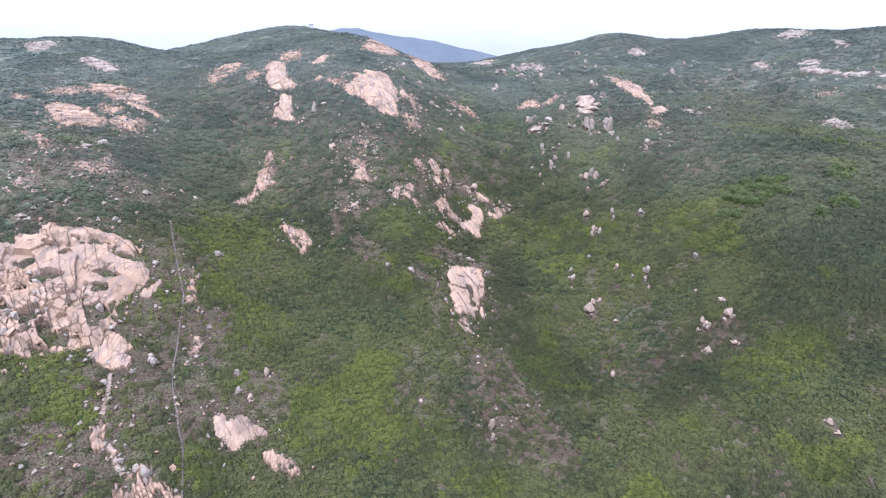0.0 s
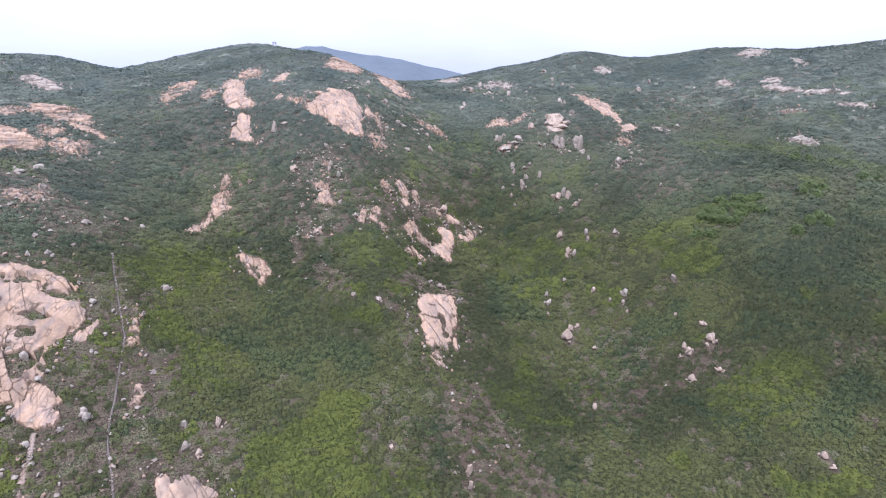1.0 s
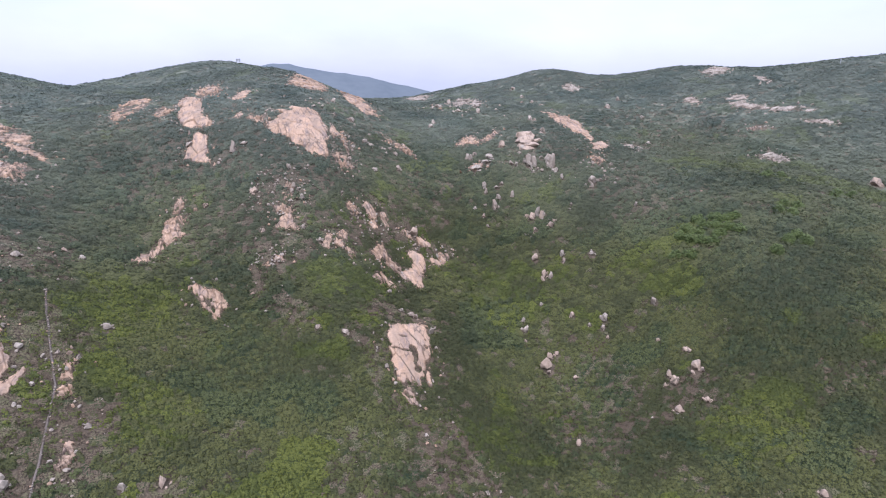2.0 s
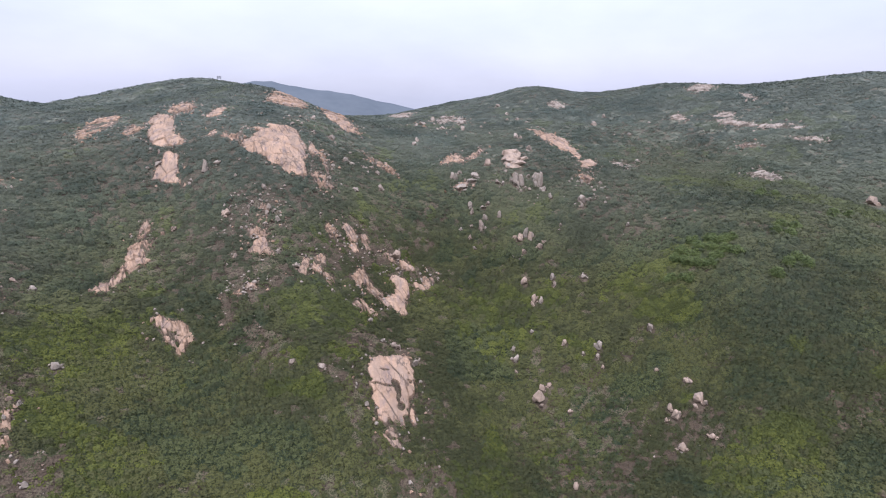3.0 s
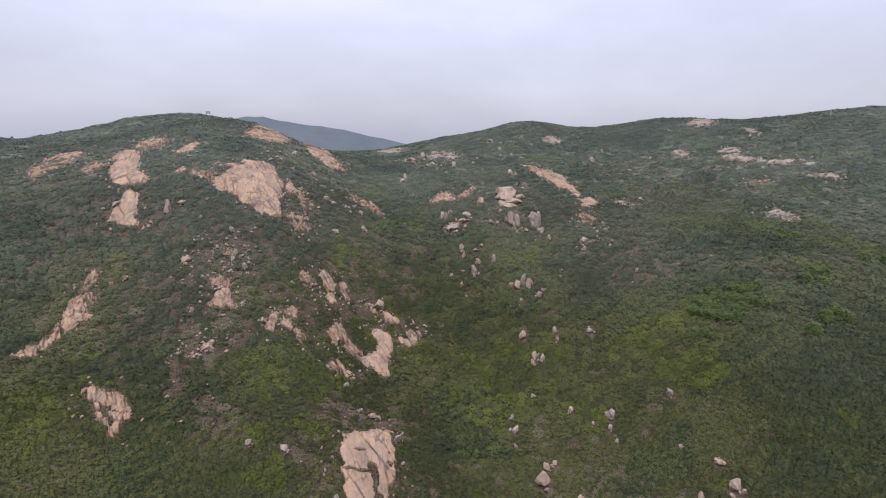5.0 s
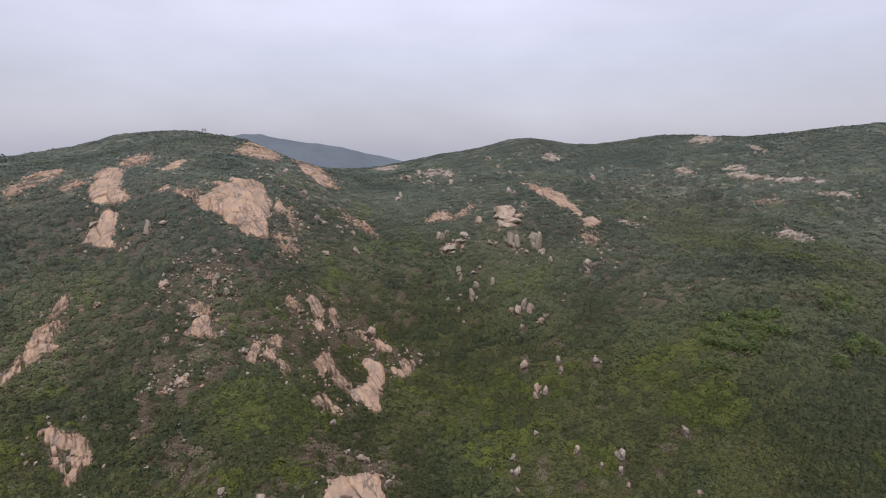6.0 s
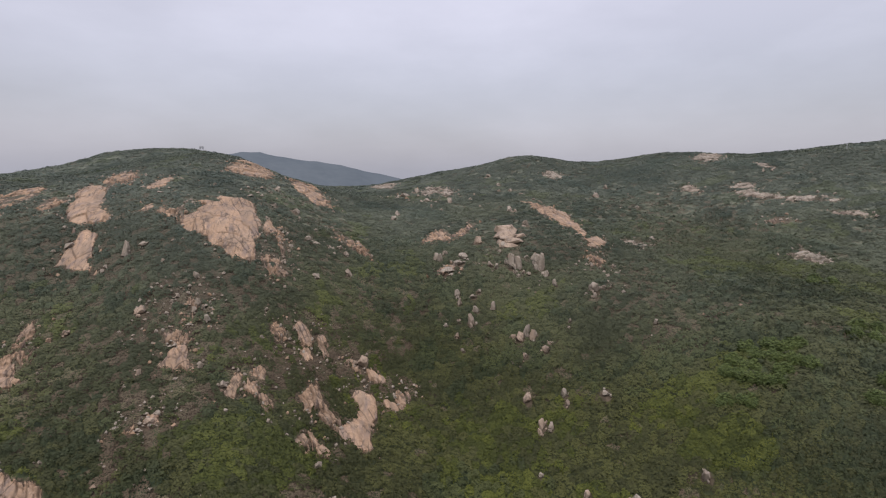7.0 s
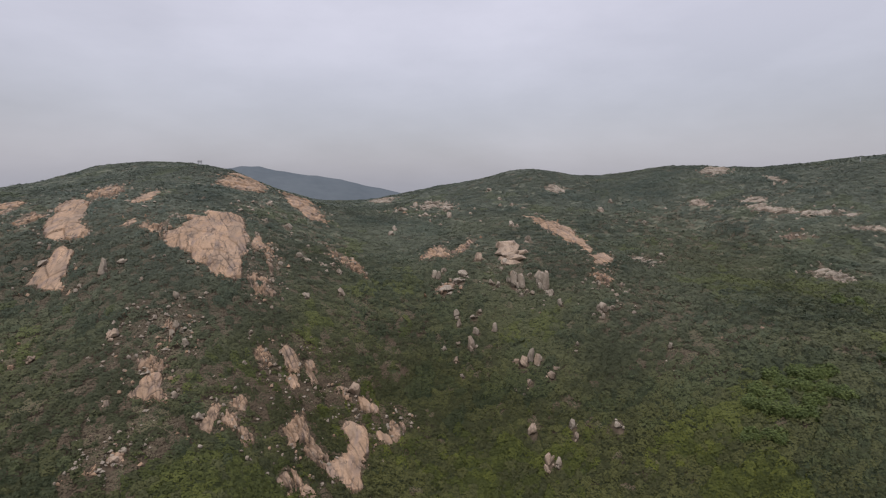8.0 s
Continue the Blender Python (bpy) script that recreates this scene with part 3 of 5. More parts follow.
def outcrop(kind, height, outline, pockets=()):
    """Bare rock within the outline; pockets are ledges (x, y, half width, half depth) filled with soil and heath."""
    seed = len(BARE)
    # pale slabs swap pink stone for grey, which paints in the ridge haze
    stone, name_of = (GREY, "pale") if kind == "pale" else (PINK, kind)
    kind = "sheet" if kind == "pale" else kind
    height = 0.25 + 0.5 * height                  # above the soil
    rnd = random.Random(seed)
    p = np.array(outline)
    lo, hi = p.min(0) - 2.0, p.max(0) + 2.0
    cx, cy = p.mean(0)
    span = max(hi - lo)
    dist = math.hypot(cx - 12, cy - 60)
    step = min(max(dist * 0.00115, 0.17), max(span / 26, 0.17)) * (0.8 if kind == "big" else 1.0)
    X, Y = np.meshgrid(np.arange(lo[0], hi[0], step), np.arange(lo[1], hi[1], step))
    wob = min(1.1, span * 0.06)
    SD = inside(X + wob * vnoise(X, Y, 3.1 * wob + 0.6, 1) + 0.4 * wob * vnoise(X, Y, 1.1, 6), Y + wob * vnoise(X + 40, Y, 3.1 * wob + 0.6, 2) + 0.4 * wob * vnoise(X, Y + 30, 1.1, 7), outline)
    gxx = float(ground_z(cx + 4, cy, False) - ground_z(cx - 4, cy, False))
    gyy = float(ground_z(cx, cy + 4, False) - ground_z(cx, cy - 4, False))
    g = math.hypot(gxx, gyy) + 1e-6
    dx, dy = 0.35 * gxx / g, 0.35 * gyy / g + 0.8    # up the slope, the way the joints run
    dx, dy = dx / math.hypot(dx, dy), dy / math.hypot(dx, dy)
    U, V = (X - cx) * -dy + (Y - cy) * dx, (X - cx) * dx + (Y - cy) * dy
    across, along, uneven, deep, broken, sink, ragged = STYLE[kind]
    small = min(1.0, max(0.4, math.sqrt(np.ptp(p[:, 0]) * np.ptp(p[:, 1])) / (across * 2.6)))
    across, along = across * small, along * small
    small = max(0.6, small)
    tilt = rnd.uniform(-0.5, -0.15)
    U2 = U + tilt * V + 0.22 * across * vnoise(X, Y, 2.5 * across + 1, 3) + 0.12 * vnoise(X, Y, 1.6, 5)
    V2 = V + 0.35 * U + 0.2 * along * vnoise(X, Y, 1.8 * across + 1, 6) + 0.15 * vnoise(X, Y, 1.7, 4)
    wide = 0.75 * step
    # large slabs, split into pieces and these into blocks where the rock is broken: near the rim, in patches and low down
    rim = np.clip(1 - SD / (1.5 + 0.05 * span), 0, 1)
    frail = broken + 0.42 * vnoise(X, Y, 4 + 0.16 * span, seed + 3) + 0.2 * vnoise(X, Y, 3.1, seed) + 0.25 * rim
    if kind == "big":
        frail = frail - 0.25 + 1.25 * ramp01(-V + 0.25 * U + 3 * vnoise(X, Y, 6, seed), -2, 6)      # whole above, a jumble below
    lift = (0.35 + (height - 0.35) * np.clip(SD / (0.8 + 1.5 * height), 0, 1) ** 0.7) * (0.85 + 0.25 * vnoise(X, Y, 8, seed)) + 0.2
    joint, tone = np.zeros(X.shape), np.zeros(X.shape)
    picks = []
    for level, (part_of, lo_f, hi_f, amount) in enumerate(((1.0, -9, -8, 1.0), (0.40, 0.30, 0.62, 0.62), (0.20, 0.62, 0.95, 0.48))):
        a, b = max(across * part_of, 0.7 + 0.3 * (2 - level), 3.2 * step), max(along * part_of, 0.9 + 0.4 * (2 - level), 3.6 * step)
        f1, f2, r, du, dv, key = cells(U2 / a + seed * 7.3 + level, V2 / b + seed * 3.1, seed + level)
        mask = ramp01(frail, lo_f, hi_f)
        q2, q3 = (r * 7.77 + 0.31) % 1.0, (r * 13.3 + 0.17) % 1.0
        amp = uneven * small * amount * mask
        lift = lift + amp * (1.3 * (r - 0.5) + 1.1 * du * (q2 - 0.5) + 1.5 * dv * (0.35 - q3))     # every piece leans its own way
        open_at = np.clip((0.1 if kind == "big" else 0.3, 0.4, 0.5)[level] + 1.2 * vnoise(X, Y, 1.5 * a + 1, seed + level + 3), 0, 1)
        j = np.clip(1.35 - 0.75 * (f2 - f1) * min(a, b) / (wide * (0.7 + 0.9 * q2) * (1.0, 0.75, 0.6)[level]), 0, 1) * open_at * mask * (0.6, 0.85, 1.0)[level]
        joint = np.maximum(joint, j)
        tone = tone + (0.16, 0.18, 0.16)[level] * (q3 - 0.5) * mask
        picks.append((r, q2, mask))
        if level == 0:
            block = key
    crack = np.clip(1.45 - fissures(U2, V, 2.3 * small + 0.5, 7.0, seed) / wide, 0, 1)
    crack = np.maximum(crack, np.clip(1.1 - fissures(V + 0.55 * U + 1.2 * vnoise(X, Y, 5, seed + 1), U, 7.0 * small + 1, 5.0, seed + 2) / wide, 0, 1))
    crack = crack * np.clip(0.45 + 1.2 * vnoise(X, Y, 6, seed + 6), 0, 1)
    lift -= deep * small * joint * (0.6 + 0.5 * picks[1][2]) + 0.3 * deep * small * crack
    lift += 0.07 * vnoise(U2 / 0.8, V / 3.0, 1.0, seed + 2) + 0.07 * vnoise(X, Y, 1.1, seed + 1) + 0.12 * vnoise(X, Y, 3.0, seed + 7)
    tone = tone + 0.10 * vnoise(U2 / 1.1, V / 8.0, 1.0, seed + 6) + 0.08 * vnoise(X, Y, 5.0, seed + 1)
    # hollows filled with soil and shrubs, and pieces that lie under it, above all along the rim
    ring = np.hypot(*(p - np.roll(p, 1, 0)).T).sum()
    thick = abs(np.dot(p[:, 0] - cx, np.roll(p[:, 1] - cy, 1)) - np.dot(p[:, 1] - cy, np.roll(p[:, 0] - cx, 1))) / ring
    edge = ragged * min(1.0, thick / 5) * (picks[1][0] - 0.62) + 0.35 * ragged * min(1.0, thick / 5) * (picks[2][0] - 0.5)
    hollow = vnoise(U / 1.5, V / 0.9, 4.2, seed + 2) + 0.5 * vnoise(X, Y, 1.9, 3) + 0.35 * vnoise(U2, V2, 0.9, 6) + 0.3 * (picks[1][0] - 0.5)
    brim = {"face": 1.7, "ribbed": 1.05, "broken": 0.95, "big": 1.08, "sheet": 0.8}[kind]
    gap = (span > 9) & (hollow > brim)
    lift = np.where(lift > 0.2, 0.2 + (lift - 0.2) * (0.15 + 0.85 * ramp01(brim - hollow, 0.0, 0.55)), lift)     # the rock dips towards its hollows
    for px, py, hw, hd in pockets:
        rx, ry = (X - px + min(0.7, 0.5 * hw) * (vnoise(X, Y, 1.7, 2) + 0.6 * (picks[1][0] - 0.5))) / hw, (Y - py - 0.25 * (X - px) + min(0.6, 0.5 * hd) * vnoise(X, Y, 1.2, 4)) / hd
        gap |= np.hypot(rx, ry) < 1
    gap |= (picks[1][1] < sink) & (picks[1][2] > 0.55) & (SD < 2.5 + 0.12 * span) & (span > 7)
    gap |= (picks[2][1] < 0.8 * sink) & (picks[2][2] > 0.5)
    sunk = (SD < edge) | gap
    Z = ground_z(X, Y) + np.where(sunk, -0.7, np.maximum(lift, -0.1))
    keep = SD > -1.2
    rock = blurred(blurred((~sunk & keep).astype(float)))
    BARE.append((lo, step, rock, SD > -0.5))
    ids = np.arange(X.size).reshape(X.shape)
    q = np.stack([ids[:-1, :-1], ids[:-1, 1:], ids[1:, 1:], ids[1:, :-1]], -1).reshape(-1, 4)
    buried = sunk[:-1, :-1] & sunk[:-1, 1:] & sunk[1:, 1:] & sunk[1:, :-1]
    ok = (keep[:-1, :-1] & keep[:-1, 1:] & keep[1:, 1:] & keep[1:, :-1] & ~buried).ravel()
    q = q[ok]
    used = np.unique(q)
    back = np.zeros(X.size, int)
    back[used] = np.arange(len(used))
    zc = float(ground_z(cx, cy))
    verts = np.stack([X - cx, Y - cy, Z - zc], -1).reshape(-1, 3)[used]
    streak = np.clip((vnoise(U2 / 0.9, V / 7.0, 1.0, seed + 3) - 0.5) * 1.3, 0, 0.5) * (vnoise(X, Y, 6, seed + 4) > -0.2)
    soil = np.clip((0.8 if kind == "big" else 0.85) * joint * (0.75 + 0.5 * vnoise(X, Y, 2.5, seed + 6)) + 0.8 * crack + 0.5 * streak + 0.4 * sunk, 0, 1)
    ob = tagged(new("rock_outcrop"), LABELS[name_of], "rock outcrop", "granite outcrops on the hillside")
    ob.location = (cx, cy, zc)
    owner = joined_pieces(np.where(ok.reshape(X.shape[0] - 1, X.shape[1] - 1), block[:-1, :-1], -1), 30).ravel()[ok]
    for k in np.unique(owner):
        own = back[q[owner == k]]
        mine, local = np.unique(own, return_inverse=True)
        me = mesh_of("slab", verts[mine], local.reshape(own.shape), [stone])
        for key, field in (("tone", tone), ("joint", soil)):
            me.attributes.new(key, "FLOAT", "POINT").data.foreach_set("value", field.ravel()[used][mine].astype(np.float32))
        new("slab", me).parent = ob
    # loose blocks lying on it and round it
    area = len(used) * step * step
    count = 190 if kind == "big" else int(min(30, 7 + 0.10 * area * (3 if kind == "broken" else 0.6)))
    for k in range(count * 12):
        if count <= 0:
            break
        bx, by = rnd.uniform(lo[0] - 3, hi[0] + 3), rnd.uniform(lo[1] - 4, hi[1] + 3)
        i, j = int((by - lo[1]) / step), int((bx - lo[0]) / step)
        on_grid = 0 <= i < X.shape[0] and 0 <= j < X.shape[1]
        sd = float(SD[i, j]) if on_grid else float(inside(np.array([bx]), np.array([by]), outline)[0])
        if sd < -4.5 or (sd > 0 and kind not in ("broken", "big")) or (kind == "big" and sd > 0 and (not on_grid or frail[i, j] < 0.55)):
            continue
        count -= 1
        s = rnd.uniform(0.3, 1.0) * (1 if dist < 230 else 1.3)
        if kind == "big" and sd > 0:
            s = 0.5 + 1.6 * rnd.random() ** 2
        b = new("block", rnd.choice(PINK_BLOCKS if rnd.random() < (0.6 if kind == "big" else 0.3) and stone is PINK else GREY_BLOCKS))
        b.parent = ob
        foot = float(ground_z(bx, by)) + 0.3
        b.location = (bx - cx, by - cy, max(float(Z[i, j]) if on_grid else foot, foot) - zc - 0.2 * s)
        b.rotation_euler = (rnd.uniform(-0.5, 0.5), rnd.uniform(-0.5, 0.5), rnd.uniform(0, 6.3))
        b.scale = (s * rnd.uniform(0.7, 1.2), s * rnd.uniform(0.8, 1.7), s * rnd.uniform(0.7, 1.3))
        if sd < -0.4:
            ROCK_AT.append((bx, by, 0.6 * s))
    return ob


outcrop("face", 2.2, [(-52.8, 291.3), (-52.2, 297.6), (-49.1, 300.2), (-48.3, 308.9), (-51.4, 312.6), (-47.0, 314.5), (-44.0, 315.0), (-45.5, 322.5), (-40.9, 324.8), (-35.8, 328.5), (-31.1, 326.0), (-27.8, 311.8), (-25.9, 303.6), (-23.6, 292.2), (-23.1, 284.2), (-24.1, 279.7), (-22.1, 275.6), (-21.6, 269.7), (-25.5, 268.8), (-28.5, 269.4), (-29.9, 270.8), (-33.6, 274.1), (-38.1, 278.1), (-39.3, 281.5), (-42.8, 282.2), (-48.0, 285.7)])
outcrop("face", 1.4, [(-24.2, 305.4), (-22.0, 309.1), (-19.0, 300.7), (-18.2, 293.8), (-20.1, 293.1), (-22.8, 297.3)])
outcrop("broken", 1.4, [(-20.8, 271.6), (-19.6, 274.5), (-17.7, 274.2), (-15.6, 276.4), (-12.0, 271.9), (-9.8, 268.8), (-11.4, 267.0), (-14.5, 265.0), (-17.7, 266.7), (-19.7, 268.7)])
outcrop("broken", 1.2, [(-18.4, 301.6), (-15.7, 299.5), (-14.0, 290.8), (-13.2, 280.6), (-14.1, 278.7), (-17.0, 291.9)])
outcrop("face", 1.0, [(-69.3, 300.0), (-68.6, 304.1), (-67.6, 308.7), (-65.6, 305.7), (-65.9, 302.1), (-67.2, 298.6)])
outcrop("ribbed", 1.3, [(-62.8, 300.5), (-62.4, 303.0), (-61.8, 306.1), (-59.3, 301.4), (-57.9, 303.3), (-56.0, 299.3), (-56.0, 294.6), (-58.4, 297.1), (-61.3, 298.1)])
outcrop("ribbed", 1.2, [(-56.7, 303.6), (-55.0, 308.1), (-53.4, 304.1), (-53.6, 297.8), (-54.9, 296.5)])
outcrop("face", 1.6, [(-93.2, 297.0), (-97.9, 312.3), (-101.9, 329.0), (-102.4, 339.2), (-92.6, 329.4), (-88.0, 316.4), (-85.1, 304.4), (-80.4, 298.8), (-78.7, 292.9), (-84.2, 291.2), (-89.3, 292.7)])
outcrop("ribbed", 1.0, [(-97.2, 337.3), (-99.6, 353.4), (-95.3, 357.3), (-91.2, 359.3), (-84.6, 344.9), (-86.1, 334.3), (-91.0, 330.6)])
outcrop("face", 1.4, [(-83.8, 266.7), (-84.5, 276.0), (-83.3, 281.9), (-81.6, 287.5), (-76.2, 285.1), (-75.6, 278.0), (-73.0, 269.5), (-69.9, 263.3), (-74.4, 264.8), (-78.8, 265.9)])
outcrop("sheet", 1.2, [(-128.7, 302.1), (-131.4, 320.0), (-131.1, 342.0), (-119.8, 339.2), (-118.5, 320.1), (-120.8, 308.4), (-123.8, 299.4)])
outcrop("ribbed", 1.0, [(-109.5, 307.0), (-109.0, 320.9), (-102.2, 316.4), (-101.3, 305.8), (-105.4, 304.0)])
outcrop("face", 1.0, [(-75.5, 328.2), (-75.7, 339.2), (-71.4, 347.2), (-68.3, 342.7), (-69.7, 331.6), (-72.0, 325.9)])
outcrop("sheet", 1.4, [(-53.3, 369.4), (-53.4, 396.5), (-52.4, 420.1), (-43.7, 415.4), (-35.6, 403.7), (-29.8, 379.3), (-33.4, 372.5), (-39.3, 367.7), (-45.1, 364.1)])
outcrop("sheet", 1.4, [(-25.1, 397.2), (-18.3, 398.0), (-10.8, 399.0), (-1.8, 375.2), (2.6, 358.9), (-3.5, 357.1), (-10.3, 358.8), (-17.5, 371.9)])
outcrop("broken", 1.2, [(3.2, 327.7), (8.2, 322.4), (14.2, 313.4), (17.6, 309.6), (20.0, 297.1), (15.3, 298.3), (10.0, 303.3), (5.6, 315.8)])
outcrop("ribbed", 1.4, [(-79.6, 200.3), (-79.6, 205.2), (-78.3, 210.8), (-77.1, 215.8), (-77.3, 220.6), (-78.5, 226.8), (-77.8, 231.0), (-75.0, 234.2), (-72.2, 232.4), (-71.8, 227.6), (-71.9, 224.6), (-69.9, 220.4), (-73.0, 216.9), (-74.6, 212.3), (-76.1, 206.0), (-76.6, 201.0)])
outcrop("broken", 1.0, [(-78.2, 232.1), (-79.5, 238.7), (-79.0, 242.9), (-77.0, 243.2), (-76.4, 238.8), (-75.5, 232.5)])
outcrop("ribbed", 1.6, [(-61.1, 191.0), (-59.8, 193.5), (-57.5, 192.2), (-54.2, 192.2), (-51.5, 191.1), (-50.0, 188.7), (-48.1, 185.6), (-49.6, 183.5), (-49.5, 180.7), (-51.7, 180.4), (-53.9, 183.1), (-56.6, 185.8), (-59.0, 188.6)])
outcrop("face", 1.6, [(-38.5, 224.0), (-38.0, 229.3), (-36.9, 230.7), (-34.2, 230.8), (-32.2, 225.6), (-29.5, 224.0), (-29.3, 221.3), (-32.8, 221.4), (-34.4, 220.6), (-36.1, 222.5)])
outcrop("broken", 1.2, [(-37.6, 246.9), (-36.9, 250.6), (-34.0, 246.3), (-32.5, 241.7), (-34.2, 238.8), (-35.5, 243.9)])
outcrop("broken", 1.0, [(-40.4, 231.9), (-39.6, 236.0), (-36.8, 235.5), (-34.0, 233.4), (-34.3, 231.3), (-38.6, 231.0)])
outcrop("broken", 1.0, [(-38.0, 238.4), (-37.3, 242.1), (-35.8, 240.7), (-36.3, 237.1)])
outcrop("face", 1.0, [(-37.1, 206.2), (-35.8, 208.1), (-34.2, 208.3), (-33.7, 206.1), (-35.6, 204.8)])
outcrop("broken", 0.9, [(-41.0, 203.6), (-39.7, 205.5), (-38.1, 206.3), (-37.4, 205.1), (-39.0, 203.8)])
outcrop("face", 1.5, [(-20.9, 215.9), (-20.5, 222.7), (-18.9, 224.0), (-18.1, 223.8), (-18.1, 219.0), (-18.5, 215.4)])
outcrop("ribbed", 1.3, [(-16.8, 218.8), (-16.5, 225.1), (-15.5, 228.1), (-13.6, 228.2), (-12.8, 223.8), (-13.6, 221.3), (-13.8, 219.2), (-15.6, 218.0)])
outcrop("ribbed", 1.3, [(-3.6, 221.1), (-3.4, 224.8), (-2.0, 228.3), (0.6, 230.8), (2.1, 227.3), (3.4, 224.9), (4.9, 223.5), (1.9, 222.0), (-0.2, 220.4), (-2.1, 218.7)])
outcrop("ribbed", 1.4, [(2.1, 219.3), (3.5, 223.3), (5.4, 223.4), (7.5, 222.4), (7.9, 219.1), (6.7, 215.7), (5.0, 217.1), (2.7, 218.1)])
outcrop("face", 1.5, [(-7.1, 247.2), (-5.4, 249.5), (-3.4, 248.5), (-1.6, 244.8), (-1.9, 242.2), (-3.7, 242.1), (-5.4, 243.6)])
outcrop("ribbed", 1.2, [(-4.9, 240.2), (-2.4, 241.8), (-0.8, 240.3), (-1.2, 237.7), (-3.4, 235.5), (-4.8, 238.0)])
outcrop("ribbed", 1.2, [(0.0, 246.1), (1.9, 247.8), (3.8, 245.8), (3.9, 242.5), (2.3, 241.2), (1.5, 243.6), (0.2, 243.9)])
outcrop("broken", 1.0, [(-13.5, 243.8), (-12.6, 245.7), (-9.7, 245.1), (-9.0, 242.2), (-9.8, 239.2), (-12.1, 240.7)])
outcrop("face", 1.3, [(19.7, 232.0), (21.0, 233.4), (23.7, 230.7), (24.0, 229.5), (20.5, 229.7)])
outcrop("ribbed", 1.3, [(23.2, 235.6), (25.1, 237.4), (27.3, 234.3), (26.3, 230.8), (24.9, 230.4), (23.8, 232.8)])
outcrop("ribbed", 1.2, [(26.3, 236.7), (28.2, 236.9), (28.9, 234.0), (27.3, 233.8)])
outcrop("broken", 1.0, [(8.5, 242.0), (10.5, 244.3), (12.0, 243.4), (13.2, 241.0), (11.2, 241.4), (9.3, 241.3)])
outcrop("ribbed", 1.3, [(15.1, 241.1), (17.1, 242.3), (20.4, 240.5), (21.1, 238.8), (18.3, 238.3), (16.4, 238.7)])
outcrop("ribbed", 1.4, [(-3.0, 209.4), (-1.4, 212.2), (0.7, 211.8), (2.0, 209.9), (0.3, 206.1), (-1.4, 207.5)])
outcrop("face", 1.3, [(2.0, 208.4), (3.4, 210.1), (5.3, 209.2), (5.2, 207.1), (2.7, 206.1)])
outcrop("broken", 1.0, [(-13.6, 218.1), (-11.8, 219.8), (-9.8, 218.8), (-9.1, 216.6), (-10.2, 215.2), (-12.2, 216.2)])
outcrop("face", 2.0, [(9.9, 230.4), (13.2, 233.4), (16.8, 232.6), (18.2, 229.1), (17.5, 225.0), (16.0, 222.6), (17.7, 220.7), (15.3, 217.5), (15.8, 212.7), (13.8, 211.0), (11.6, 213.6), (9.3, 215.6), (8.8, 219.4), (10.2, 222.3), (13.2, 224.8), (12.6, 226.6), (11.1, 228.5)])
outcrop("face", 2.0, [(0.6, 176.5), (3.0, 182.1), (6.0, 185.1), (9.8, 188.0), (14.1, 188.8), (15.8, 184.0), (14.5, 178.6), (15.1, 173.3), (14.2, 170.3), (12.0, 169.2), (10.9, 166.0), (10.4, 160.5), (7.9, 160.5), (5.6, 159.4), (3.6, 160.8), (3.2, 166.9), (2.3, 169.4), (2.8, 174.0), (1.3, 174.8)],
        pockets=((9.2, 174.4, 1.15, 1.65), (9.7, 170.9, 0.70, 3.80), (10.1, 166.4, 1.15, 1.60), (4.0, 172.4, 1.80, 0.55), (6.8, 172.7, 1.80, 0.55), (11.5, 162.1, 0.85, 1.95), (13.4, 176.0, 0.70, 0.80), (6.6, 178.9, 1.35, 0.55)))
outcrop("face", 1.0, [(12.5, 166.3), (13.6, 167.1), (13.9, 163.3), (14.1, 160.6), (12.9, 160.6), (12.4, 163.4)])
outcrop("ribbed", 1.2, [(4.8, 157.0), (6.7, 159.2), (8.3, 158.6), (9.4, 155.6), (9.5, 152.9), (8.0, 152.7), (6.4, 154.8), (5.2, 154.8)])
outcrop("big", 2.6, [(-127.9, 132.7), (-120.5, 137.4), (-117.4, 136.9), (-117.1, 141.3), (-115.2, 144.1), (-115.2, 148.1), (-113.6, 150.6), (-107.5, 153.5), (-103.1, 153.9), (-98.6, 154.3), (-94.0, 154.5), (-91.1, 152.6), (-90.6, 149.9), (-88.0, 147.6), (-86.5, 143.2), (-87.0, 139.0), (-87.6, 132.6), (-88.3, 129.9), (-85.8, 126.0), (-84.8, 121.2), (-85.1, 117.3), (-87.0, 116.1), (-91.0, 114.0), (-94.4, 111.0), (-97.3, 110.7), (-99.4, 108.1), (-102.3, 108.0), (-109.6, 110.0), (-119.0, 116.8)],
        pockets=((-115.0, 143.2, 1.4, 1.2), (-110.1, 141.7, 1.3, 1.0), (-105.7, 140.5, 1.9, 1.4), (-111.9, 133.7, 1.8, 2.4), (-105.0, 130.8, 3.1, 2.3), (-93.9, 138.9, 2.9, 1.2), (-93.1, 133.4, 1.9, 1.7),
                 (-93.4, 147.5, 2.6, 1.1), (-106.7, 147.7, 1.1, 0.6), (-96.5, 126.3, 1.1, 1.2), (-94.4, 128.4, 1.4, 1.0), (-102.4, 119.5, 2.1, 2.3), (-105.9, 143.5, 1.1, 0.7)))
outcrop("face", 1.6, [(-85.8, 113.5), (-85.3, 119.1), (-85.4, 122.0), (-83.1, 122.8), (-81.0, 121.5), (-78.8, 117.7), (-76.6, 116.0), (-77.1, 113.1), (-80.2, 112.7), (-83.1, 112.0)])
